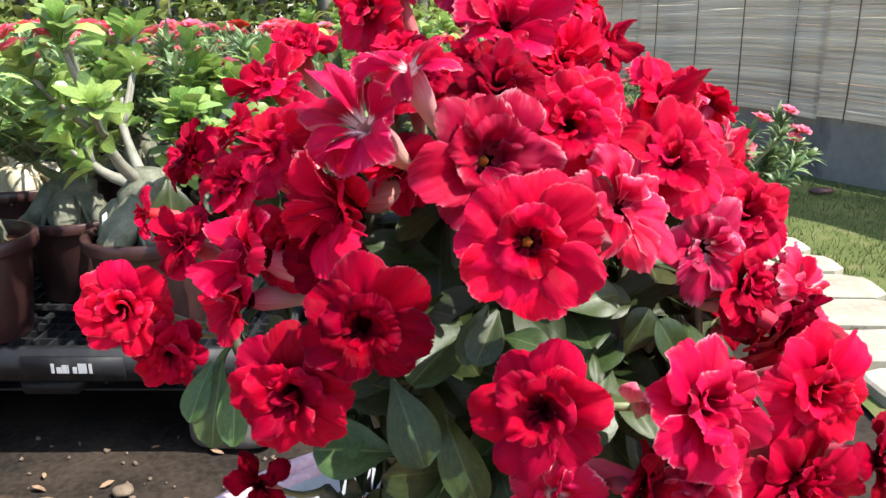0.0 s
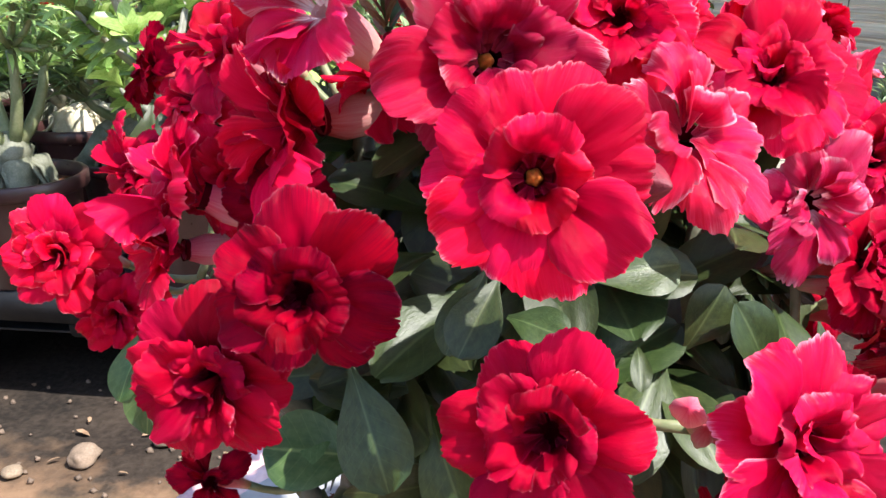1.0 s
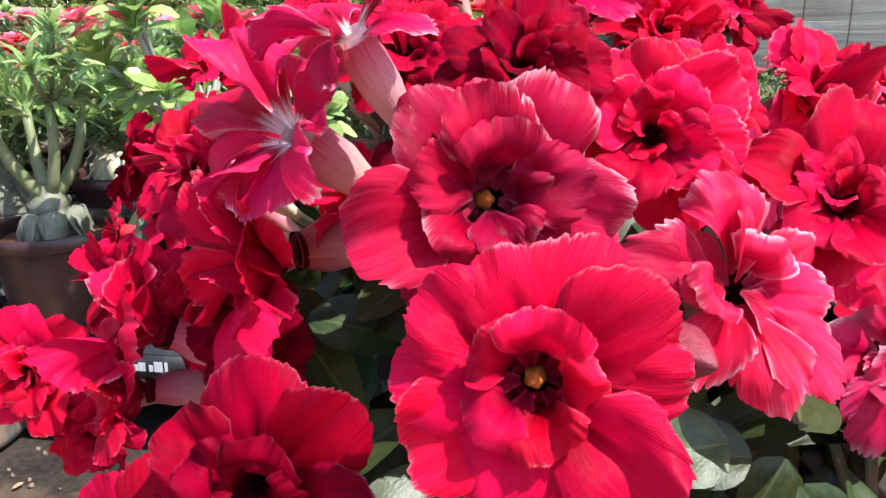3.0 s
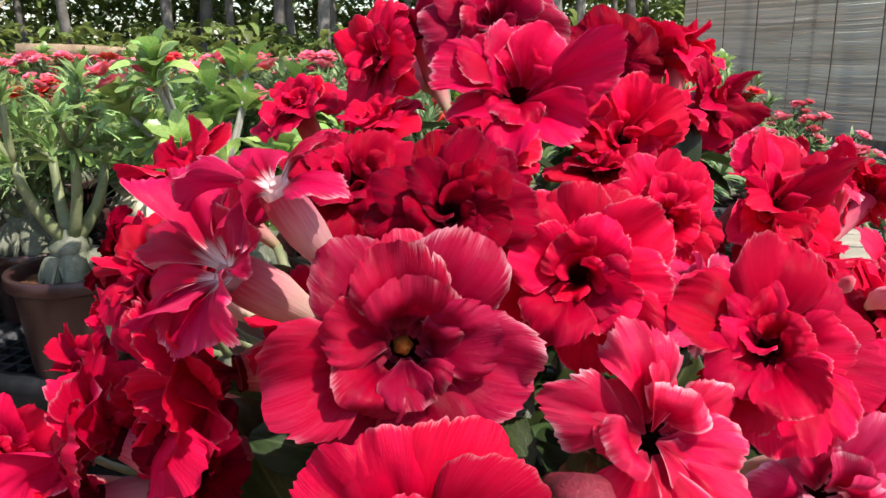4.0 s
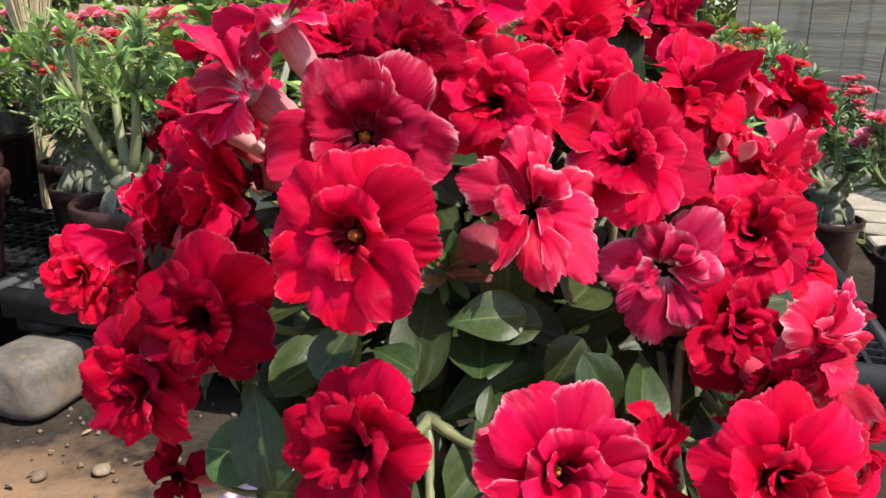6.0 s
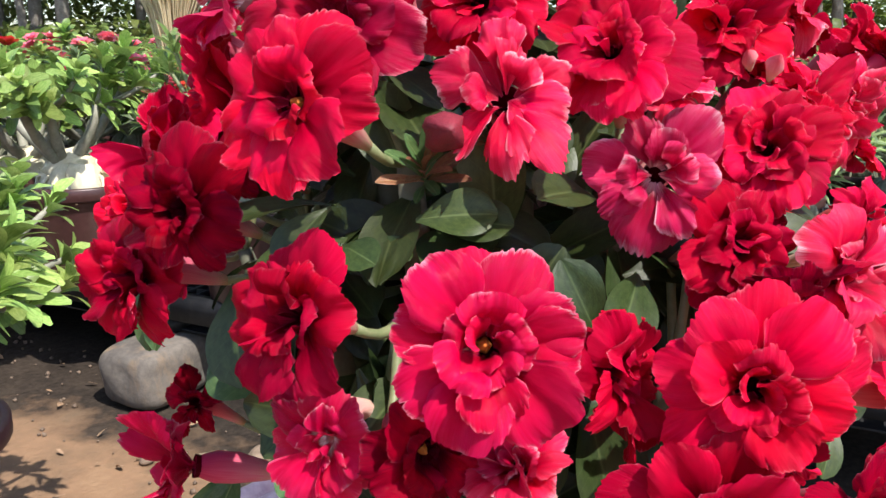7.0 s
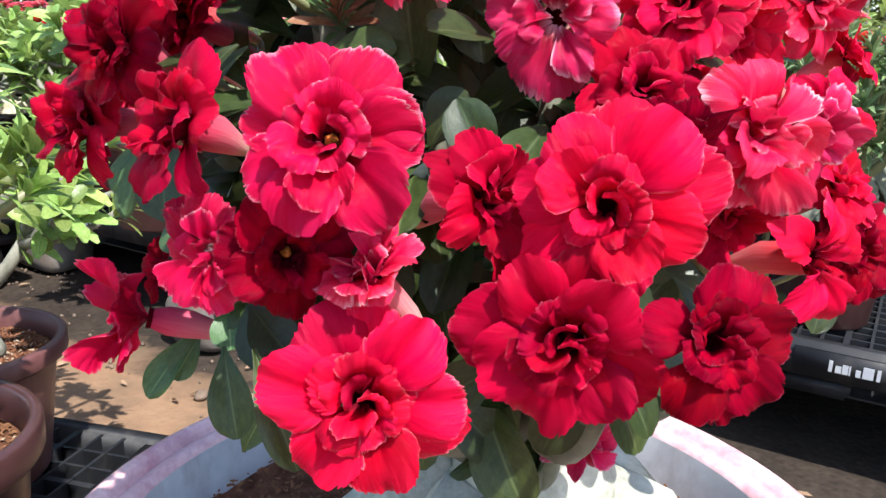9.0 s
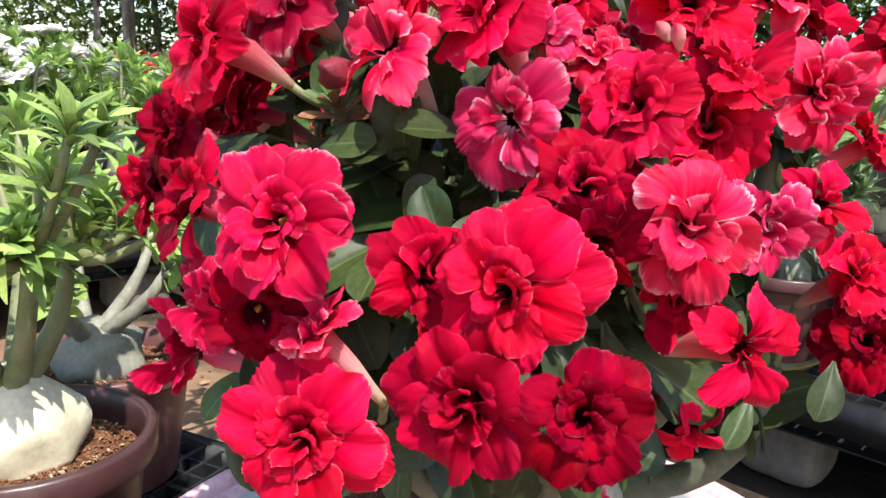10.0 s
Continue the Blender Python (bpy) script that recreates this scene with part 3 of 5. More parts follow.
for i in range(4):
    x0, x1 = FLEN * i / 4, FLEN * (i + 1) / 4 + 0.03
    blind = thing("reed_blind", (0, 0, 0), "weathered grey-brown reed blind hanging above the low wall", "blind", "blinds along the fence")
    blind.matrix_basis = fence_m
    piece("reeds", reeds(x0, x1, i * 3.7), blind)
    for q in range(4):
        x = x0 + (x1 - x0) * (q + 0.5) / 4
        verts, faces, uvs = [], [], []
        sweep(verts, faces, uvs, [(x + 0.012 * math.sin(z * 3 + q), -0.042, 0.4 + z) for z in (0, 0.5, 1, 1.5, 2.02)], [0.004] * 5, 6)
        piece("cord", raw_mesh("cord", verts, faces, STRING, uvs), blind)
    verts, faces, uvs = [], [], []
    sweep(verts, faces, uvs, [(x0, -0.03, 2.43), ((x0 + x1) / 2, -0.03, 2.425), (x1, -0.03, 2.43)], [0.02] * 3, 8)
    piece("rail", raw_mesh("rail", verts, faces, LOG, uvs), blind)


# ---- pallets on blocks ----
def pallet_parts(ob, cells, size=1.1, high=0.12, mark=True):
    """A black plastic pallet: a lattice deck, edge beams, feet and a name plate."""
    h = size / 2
    step = (size - 0.08) / cells
    for i in range(1, cells):
        p = -h + 0.04 + step * i
        wide = 0.006 if i % 3 else 0.012
        for turn in (0, 1):
            bm = bmesh.new()
            lo, hi = (p - wide / 2, -h + 0.03, high - 0.055), (p + wide / 2, h - 0.03, high - (0.002 if turn else 0.0))
            if turn:
                lo, hi = (lo[1], lo[0], lo[2]), (hi[1], hi[0], hi[2])
            box(bm, lo, hi)
            part("rib", bm, PALLET, ob, smooth=False)
    for s in (-1, 1):
        bm = bmesh.new()
        box(bm, (-h, s * h - (0.04 if s > 0 else 0), high - 0.075), (h, s * h + (0.04 if s < 0 else 0), high + 0.003), 0.006)
        part("edge_beam", bm, PALLET, ob)
        bm = bmesh.new()
        box(bm, (s * h - (0.04 if s > 0 else 0), -h + 0.04, high - 0.075), (s * h + (0.04 if s < 0 else 0), h - 0.04, high + 0.003), 0.006)
        part("edge_beam", bm, PALLET, ob)
    # added black sheet: stops sun falling through the lattice and keeps its cells dark
    bm = bmesh.new()
    box(bm, (-h + 0.041, -h + 0.041, 0.003), (h - 0.041, h - 0.041, 0.008))
    part("tray", bm, PALLET, ob, smooth=False)
    for i in (-1, 0, 1):
        for j in (-1, 0, 1):
            bm = bmesh.new()
            box(bm, (i * (h - 0.09) - 0.07, j * (h - 0.09) - 0.07, 0), (i * (h - 0.09) + 0.07, j * (h - 0.09) + 0.07, high - 0.076), 0.008)
            part("foot", bm, PALLET, ob)
    if mark:
        bm = bmesh.new()
        box(bm, (-0.045, -h - 0.004, high - 0.068), (0.195, -h - 0.0005, high - 0.008), 0.002)
        plate = part("name_plate", bm, PALLET, ob)
        for q, (wide, tall) in enumerate(((0.007, 0.024), (0.011, 0.015), (0.011, 0.02), (0.003, 0.02), (0.009, 0.015), (0.014, 0.024), (0.007, 0.024), (0.007, 0.024))):
            x = 0.025 + 0.0125 * q
            bm = bmesh.new()
            box(bm, (x, -h - 0.0055, high - 0.05), (x + wide, -h - 0.0042, high - 0.05 + tall))
            part("printed_bar", bm, MARK, plate, "pale grey printed bar", smooth=False)


DECK = 0.29
row_pallet = thing("plastic_pallet", (0, 0, 0), "black plastic lattice pallet raised on blocks, carrying potted plants", "pallet", "pallets of the nursery row")
pallet_parts(row_pallet, 22)
row_pallet.location = (-0.93, 2.175, DECK - 0.12)
for x, y in ((0.2, 2.35), (-2.06, 2.175), (-3.19, 2.175), (-0.93, 3.31), (0.2, 3.48), (-2.06, 3.31), (-3.19, 3.31), (-4.32, 2.175), (-4.32, 3.31), (-5.45, 2.175), (-5.45, 3.31), (-2.75, 1.0), (-3.9, 0.9)):
    copy_thing(row_pallet, pose(x, y, DECK - 0.12))

low_pallet = thing("plastic_pallet", (0, 0, 0), "black plastic pallet with wide open cells lying on the ground", "pallet")
pallet_parts(low_pallet, 21, mark=False)
low_pallet.matrix_basis = pose(-1.155, 0.295, 0.01, 0, 0, 18)


def support_block(x, y, w, d, h, seed, mat=CONCRETE):
    """A rounded, worn block under the pallets."""
    ob = thing("support_block", (x, y, 0), "worn grey concrete block under a pallet", "block", "blocks under the pallets")
    bm = bmesh.new()
    bmesh.ops.create_icosphere(bm, subdivisions=4, radius=1.0)
    for v in bm.verts:
        c = v.co
        k = (abs(c.x) ** 5 + abs(c.y) ** 5 + abs(c.z) ** 5) ** (-1 / 5)
        j = 1 + 0.06 * noise.noise(c * 1.7 + Vector((seed, 0, 0))) + 0.02 * noise.noise(c * 6 + Vector((seed, 0, 0)))
        v.co = Vector((c.x * k * j * w / 2, c.y * k * j * d / 2, (c.z * k + 1) * h / 2))
    part("block", bm, mat, ob)


for i, (x, y, w) in enumerate(((-1.35, 1.6, 0.205), (-0.52, 1.76, 0.22), (-0.16, 2.02, 0.2), (-2.4, 1.74, 0.26), (-3.2, 1.8, 0.24), (-1.5, 2.66, 0.24), (-0.4, 2.66, 0.24), (0.5, 2.66, 0.24), (-2.6, 2.66, 0.24), (-1.5, 3.75, 0.24), (-0.4, 3.75, 0.24), (0.5, 3.75, 0.24), (-2.6, 3.75, 0.24), (-3.6, 2.66, 0.24), (-3.6, 3.75, 0.24), (-2.4, 0.62, 0.24), (-3.1, 0.62, 0.24), (-2.4, 1.4, 0.24), (-3.1, 1.4, 0.24), (-3.6, 0.62, 0.24), (-4.2, 1.2, 0.24), (-4.8, 2.66, 0.24), (-5.7, 2.66, 0.24), (-4.8, 3.6, 0.24), (-5.7, 3.6, 0.24), (-4.8, 1.8, 0.24), (-5.8, 1.8, 0.24))):
    support_block(x, y, w, 0.2 if i else 0.27, DECK - 0.122, i * 2.3)


# ---- potted plants of the nursery ----
def leaf_rows(verts, faces, uvs, at, way, up, length, width, droop, rnd, rows=4):
    """Adds one folded, drooping leaf to the lists."""
    way, up = Vector(way).normalized(), Vector(up)
    side = way.cross(up).normalized()
    up = side.cross(way).normalized()
    b, fold = len(verts), rnd.uniform(0.1, 0.35)
    shape = {4: (0.3, 0.92, 0.85, 0.05), 6: (0.15, 0.42, 0.75, 1.0, 0.94, 0.35), 9: (0.2, 0.48, 0.74, 0.92, 1.0, 0.94, 0.78, 0.48, 0.05)}[rows]
    for i in range(rows):
        u = i / (rows - 1)
        p = Vector(at) + way * (length * u) - Vector((0, 0, 1)) * (droop * length * u * u) + up * (0.12 * length * math.sin(math.pi * u))
        w = width * shape[i] / 2
        verts += [tuple(p - side * w + up * (w * fold)), tuple(p), tuple(p + side * w + up * (w * fold))]
        uvs += [(u, 0.0), (u, 0.5), (u, 1.0)]
    for i in range(rows - 1):
        a = b + 3 * i
        faces += [(a, a + 1, a + 4, a + 3), (a + 1, a + 2, a + 5, a + 4)]


def rosette(verts, faces, uvs, at, way, count, length, width, rnd, rows=4, spread=1.0):
    way = Vector(way).normalized()
    side = way.orthogonal().normalized()
    for i in range(count):
        a = i * 2.4 + rnd.uniform(-0.3, 0.3)
        lean = (0.35 + 0.9 * i / count) * spread + rnd.uniform(-0.12, 0.12)
        d = (Matrix.Rotation(a, 3, way) @ side) * math.sin(lean) + way * math.cos(lean)
        k = length * rnd.uniform(0.75, 1.15)
        leaf_rows(verts, faces, uvs, Vector(at) - way * (0.02 * i / count), d, way, k, width * k, rnd.uniform(0.0, 0.28), rnd, rows)


def small_bloom(verts, faces, uvs, at, way, size, rnd):
    """Adds one five-petalled flower to the lists."""
    way = Vector(way).normalized()
    side = way.orthogonal().normalized()
    for ring, (count, lean, k) in enumerate(((5, 1.3, 1.0), (5, 0.85, 0.8), (3, 0.4, 0.55))):
        for i in range(count):
            a = 2 * math.pi * i / count + ring * 0.6 + rnd.uniform(-0.15, 0.15)
            d = (Matrix.Rotation(a, 3, way) @ side) * math.sin(lean) + way * math.cos(lean)
            leaf_rows(verts, faces, uvs, at, d, way, size * 0.5 * k, size * 0.5 * k * 1.15, -0.1, rnd, 4)


def pot_meshes(r, h, mat):
    outer = [(0.0, 0.0), (r * 0.74, 0.0), (r * 0.77, 0.006), (r * 0.93, h * 0.84), (r * 0.94, h * 0.86), (r * 1.03, h * 0.865), (r * 1.05, h * 0.885), (r * 1.05, h * 0.985), (r * 1.03, h), (r * 0.97, h), (r * 0.945, h * 0.985), (r * 0.92, h * 0.9), (r * 0.85, h * 0.5)]
    return raw_mesh("pot", *lathe(outer, 40), mat)


def soil_mesh(r, z, mat, seed, rough=0.008):
    verts, faces, rings, seg = [(0, 0, z + 0.012)], [], 7, 36
    for i in range(1, rings + 1):
        for k in range(seg):
            a, q = 2 * math.pi * k / seg, r * i / rings
            x, y = q * math.cos(a), q * math.sin(a)
            verts.append((x, y, z + 0.012 * (1 - i / rings) + rough * noise.noise(Vector((x * 45, y * 45, seed)))))
    for k in range(seg):
        faces.append((0, 1 + k, 1 + (k + 1) % seg))
    for i in range(rings - 1):
        for k in range(seg):
            a, b = 1 + i * seg + k, 1 + i * seg + (k + 1) % seg
            faces.append((a, a + seg, b + seg, b))
    return raw_mesh("soil", verts, faces, mat)


def potted_adenium(seed, r=0.145, h=0.25, tall=0.5, spread=0.2, leaf=(0.075, 0.24), tips=30, per=13, leaf_mat=None, pot_mat=None, tone="", blooms=0, bulb=0.1, bark=None, twig=None, rows=4, label="", group="", tag=False, sticker=0.0, lobes=5, bare=0.0, limbs=6, squat=1.0):
    """A desert rose in a round pot: lobed swollen base, forking branches, leaf rosettes and a few flowers."""
    rnd = random.Random(seed)
    ob = thing("potted_plant", (0, 0, 0), label, "potted plant", group)
    piece("pot", pot_meshes(r, h, pot_mat or POT_BROWN), ob, None, "round dark brown plastic pot")
    piece("soil", soil_mesh(r * 0.9, h * 0.86, SOIL_POT, seed), ob, None, "brown bark soil")
    z0 = h * 0.84
    verts, faces, uvs = [], [], []
    lean = Vector((rnd.uniform(-0.02, 0.02), rnd.uniform(-0.02, 0.02), 0))
    rise = (1.3 if lobes else 1.0) * squat
    belly = ((0.0, 0.84), (0.012, 0.94), (0.03, 1.02), (0.05, 1.04), (0.07, 0.98), (0.088, 0.86), (0.104, 0.7), (0.118, 0.52), (0.132, 0.38), (0.146, 0.3))
    slim = 0.7 if lobes else 1.0
    sweep(verts, faces, uvs, [lean * (q / 0.146) + Vector((0, 0, z0 + q * rise)) for q, _ in belly], [bulb * w * (slim if q < 0.1 else 1.0) for q, w in belly], 26, 0.34, seed)
    for k in range(lobes):
        a, s = k * 6.28 / lobes + rnd.uniform(-0.3, 0.3), rnd.uniform(0.7, 1.15)
        d = Vector((math.cos(a), math.sin(a), 0))
        twist = Vector((-d.y, d.x, 0)) * bulb * rnd.uniform(-0.35, 0.35)
        sweep(verts, faces, uvs, [d * bulb * 0.25 + Vector((0, 0, z0 + 0.12 * s * squat)), d * bulb * 0.5 + Vector((0, 0, z0 + 0.1 * s * squat)), d * bulb * 0.78 * s + twist * 0.6 + Vector((0, 0, z0 + 0.062)), d * bulb * 0.98 * s + twist + Vector((0, 0, z0 + 0.022)), d * bulb * 1.12 * s + twist * 1.3 + Vector((0, 0, z0 - 0.01))], [bulb * 0.16, bulb * 0.3, bulb * 0.4, bulb * 0.36, bulb * 0.14], 12, 0.5, seed + k)
        for q in range(3):
            e = Vector((math.cos(a + 0.5 * (q - 1)), math.sin(a + 0.5 * (q - 1)), 0))
            sweep(verts, faces, uvs, [e * bulb * 0.55 + Vector((0, 0, z0 + 0.1 * squat)), e * bulb * 0.95 + twist * 0.5 + Vector((0, 0, z0 + 0.055)), e * bulb * 1.12 + Vector((0, 0, z0 + 0.022)), e * bulb * (1.2 + 0.12 * q) + twist + Vector((0, 0, z0 + 0.004))], [0.005, 0.006, 0.005, 0.002], 6, 0.3, seed + q)
    piece("trunk", raw_mesh("trunk", verts, faces, bark or GREY_BULB, uvs), ob, None, "swollen knobbly trunk base")
    verts, faces, uvs = [], [], []
    ends = []
    top = lean + Vector((0, 0, z0 + 0.13 * rise))
    for k in range(limbs):
        a = 2 * math.pi * k / limbs + rnd.uniform(-0.4, 0.4)
        out = Vector((math.cos(a), math.sin(a), 0))
        mid = top + out * spread * rnd.uniform(0.3, 0.6) + Vector((0, 0, bare + tall * rnd.uniform(0.06, 0.3)))
        sweep(verts, faces, uvs, curve_points(top - Vector((0, 0, 0.03)), mid, out * 0.02, 5), [0.017, 0.015, 0.013, 0.011, 0.01], 8, 0.15, seed + k)
        for q in range(max(2, round(tips / limbs))):
            b = a + rnd.uniform(-0.9, 0.9)
            end = mid + Vector((math.cos(b), math.sin(b), 0)) * spread * rnd.uniform(0.05, 0.65) + Vector((0, 0, tall * rnd.uniform(0.05, 0.55)))
            sweep(verts, faces, uvs, curve_points(mid, end, Vector((0, 0, -0.015)), 5), [0.009, 0.008, 0.0065, 0.006, 0.005], 6, 0.1, seed + q)
            ends.append((end, (end - mid).normalized() + Vector((0, 0, 0.8))))
            if rnd.random() < 0.45:
                ends.append((mid.lerp(end, 0.6), (end - mid).normalized() * 1.5 + Vector((0, 0, 0.3))))
        ends.append((mid, out + Vector((0, 0, 0.7))))
    piece("stem", raw_mesh("stem", verts, faces, twig or STEM, uvs), ob, None, "forking grey-green branches")
    verts, faces, uvs = [], [], []
    for end, way in ends:
        rosette(verts, faces, uvs, end, way, per, leaf[0], leaf[1], rnd, rows)
    piece("leaves", raw_mesh("leaves", verts, faces, leaf_mat or BUSH, uvs), ob, None, "rosettes of narrow green leaves")
    if tone:
        high = sorted(ends, key=lambda e: -e[0].z)[:max(blooms, round(len(ends) * 0.6))]
        for end, way in rnd.sample(high, min(blooms, len(high))):
            for _ in range(rnd.choice((1, 2, 3))):
                verts, faces, uvs = [], [], []
                jit = Vector((rnd.uniform(-0.04, 0.04), rnd.uniform(-0.04, 0.04), rnd.uniform(0.03, 0.075)))
                small_bloom(verts, faces, uvs, end + jit, way.normalized() + jit * 14, rnd.uniform(0.065, 0.095) * (1.35 if tone == "white" else 1.1), rnd)
                piece("flower", raw_mesh("flower", verts, faces, SMALL_FLOWER[tone], uvs), ob, None, tone + " double flower")
    if tag:
        bm = bmesh.new()
        box(bm, (-0.012, -0.002, 0), (0.012, 0.002, 0.1), 0.001)
        part("plant_tag", bm, LABEL_WHITE, ob, "white plastic plant tag", m=pose(r * 0.6, -r * 0.4, h * 0.84, -8, 5, 20))
    if sticker:
        bm = bmesh.new()
        bmesh.ops.create_cone(bm, cap_ends=True, segments=20, radius1=0.017, radius2=0.016, depth=0.002)
        part("sticker", bm, LABEL_BLUE, ob, "small round blue sticker", m=Matrix.Rotation(radians(sticker), 4, "Z") @ pose(r * 0.925, 0, h * 0.76, 0, 84, 0))
    return ob


ROWG = "potted plants of the nursery rows"
kinds = [
    potted_adenium(11, tall=0.36, spread=0.25, leaf=(0.085, 0.19), tips=40, per=15, leaf_mat=BUSH_DARK, tone="pink", blooms=13, label="desert rose with pink flowers in a dark brown pot", group=ROWG),
    potted_adenium(12, tall=0.36, spread=0.25, tone="red", blooms=13, leaf=(0.085, 0.2), tips=36, label="bushy desert rose with red flowers in a brown pot", group=ROWG),
    potted_adenium(13, tall=0.42, spread=0.31, leaf=(0.08, 0.42), tips=30, per=12, rows=6, twig=BARK, leaf_mat=BUSH_LIGHT, tone="pink", blooms=2, tag=True, label="round-leaved light green desert rose in a brown pot", group=ROWG),
    potted_adenium(14, tall=0.5, spread=0.22, leaf=(0.085, 0.16), tips=44, per=15, leaf_mat=BUSH_DARK, tone="red", blooms=3, label="tall narrow-leaved desert rose in a dark brown pot", group=ROWG),
    potted_adenium(15, tall=0.19, spread=0.26, leaf=(0.075, 0.36), rows=6, tips=24, per=11, bulb=0.09, squat=0.62, bare=0.1, bark=CAUDEX, twig=BARK, leaf_mat=BUSH_LIGHT, tone="red", blooms=1, sticker=200.0, label="squat desert rose with a thick pale base in brown pot", group=ROWG),
    potted_adenium(16, tall=0.36, spread=0.25, leaf_mat=BUSH_LIGHT, tone="white", blooms=6, leaf=(0.09, 0.26), label="desert rose with white flowers in a dark brown pot", group=ROWG),
    potted_adenium(17, tall=0.3, spread=0.17, leaf=(0.085, 0.17), tips=18, per=15, bulb=0.068, lobes=4, squat=0.72, bare=0.13, limbs=4, sticker=215.0, label="slender desert rose with a round pale base in brown pot", group=ROWG),
]
rnd = random.Random(77)
spots = []
FRONT = [(-0.73, 1.8, 2), (-1.1, 1.74, 6), (-1.69, 1.69, 4), (-2.1, 1.86, 4), (-2.36, 1.8, 2), (-2.8, 1.82, 4), (-3.25, 1.8, 2), (-3.7, 1.8, 5), (-4.15, 1.8, 3), (-4.6, 1.8, 2), (-5.1, 1.8, 4),
         (-0.6, 2.24, 0), (-1.01, 2.06, 3), (-1.31, 2.32, 4), (-1.5, 2.06, 3), (-1.72, 2.28, 0), (-2.3, 2.24, 2), (-2.72, 2.24, 0), (-3.2, 2.22, 5), (-3.65, 2.24, 2), (-4.1, 2.22, 1), (-4.6, 2.24, 2), (-5.1, 2.2, 0)]
for x, y, k in FRONT:
    spots.append((x, y, DECK))
for row, y in enumerate((2.2, 2.62, 3.0, 3.4, 3.78)):
    for i in range(12):
        x = -0.71 - 0.45 * i + (0.09 if row % 2 else 0.0)
        if x > -5.8 and y > 2.5:
            spots.append((x, y, DECK))
    spots += [(-0.2, y - 0.22, DECK), (0.18, y - 0.2, DECK)]
for row in range(7):
    y = 4.5 + 0.55 * row
    for i in range(14):
        x = 0.6 - 0.6 * i
        if x > -1.15 * y:
            spots.append((x + rnd.uniform(-0.1, 0.1), y + rnd.uniform(-0.1, 0.1), 0.0))
for x, y in ((1.08, 2.95), (0.86, 3.5), (0.95, 4.3), (0.8, 5.1), (1.1, 5.3)):
    spots.append((x, y, 0.0))
for x, y in ((-2.35, 0.62), (-2.4, 1.02), (-2.42, 1.4), (-2.8, 0.7), (-2.82, 1.12), (-3.2, 0.6), (-3.2, 1.05), (-3.25, 1.4), (-3.65, 0.6), (-3.7, 1.1), (-4.1, 0.7), (-4.1, 1.2)):
    spots.append((x, y, DECK))
order = [2, 3, 4, 2, 0, 3, 2, 4, 3, 5, 2, 0, 4, 3, 1]
used = set()
for n, (x, y, z) in enumerate(spots):
    k = order[(n * 7 + n // 11) % len(order)]
    if n < len(FRONT):
        k = FRONT[n][2]
    if y > 2.5 and x < 0.7:
        k = (1, 0, 2, 1, 5, 0, 3)[n % 7]
        if k == 5 and x > -1.5:
            k = 3
    if x > 0.7:
        k = 0
    if y < 1.5 and x < -2 and (n % 3 or x > -2.9):
        k = 5
    place = pose(x + rnd.uniform(-0.025, 0.025), y + rnd.uniform(-0.025, 0.025), z, 0, 0, rnd.uniform(0, 360))
    if (y > 4.2 and x < 0.7) or (y < 1.6 and x < -2):
        place = place @ Matrix.Scale(1.35 if y > 4 else 1.12 if x > -2.7 else 1.25, 4)
    if x < -1.25 and 1.6 < y < 2.5:
        place = place @ Matrix.Scale(1.15 if n == 2 else 0.9, 4)
    if k in used:
        copy_thing(kinds[k], place)
    else:
        kinds[k].matrix_basis = place
        used.add(k)

# the two larger plants on the low pallet
near_bush = potted_adenium(31, r=0.162, h=0.245, tall=0.34, spread=0.31, leaf=(0.058, 0.4), tips=58, per=11, leaf_mat=BUSH_LIGHT, pot_mat=POT_CLAY, twig=BARK, rows=6, bulb=0.08, lobes=0, squat=0.75, bare=0.08, bark=BARK, label="leafy young desert rose in a faded clay-coloured pot")
near_bush.matrix_basis = pose(-0.985, 0.707, 0.13, 0, 0, 40)
near_bulb = potted_adenium(32, r=0.15, h=0.31, tall=0.3, spread=0.19, bare=0.12, leaf=(0.066, 0.23), tips=30, per=14, limbs=5, leaf_mat=BUSH_LIGHT, bulb=0.07, lobes=0, squat=0.95, bark=CAUDEX, rows=9, sticker=-35.0, label="desert rose with a thick pale base in a brown pot")
near_bulb.matrix_basis = pose(-0.6, 0.45, 0.13, 0, 0, 10)


# ---- a sheaf of dry straw among the rows ----
sheaf = thing("straw_sheaf", (-2.02, 2.45, DECK), "tied sheaf of dry pale straw standing among the pots", "straw sheaf")
rnd = random.Random(23)
verts, faces, uvs = [], [], []
for _ in range(320):
    a, q = rnd.uniform(0, 6.28), math.sqrt(rnd.random())
    d = Vector((math.cos(a), math.sin(a), 0)) * q
    high = rnd.uniform(1.1, 1.35)
    sweep(verts, faces, uvs, [d * 0.04, d * 0.03 + Vector((0, 0, 0.55)), d * 0.09 + Vector((0, 0, 0.8)), d * rnd.uniform(0.2, 0.34) + Vector((0, 0, high))], [0.004, 0.004, 0.0035, 0.002], 4, cap=False)
tagged(piece("straw", raw_mesh("straw", verts, faces, STRAW, uvs), sheaf), "dry straw stalks", kind="stuff")
verts, faces, uvs = [], [], []
ring = [(0.034 * math.cos(i * 0.5236), 0.034 * math.sin(i * 0.5236), 0.55) for i in range(13)]
sweep(verts, faces, uvs, ring, [0.006] * 13, 6)
piece("cord", raw_mesh("cord", verts, faces, STRING, uvs), sheaf)


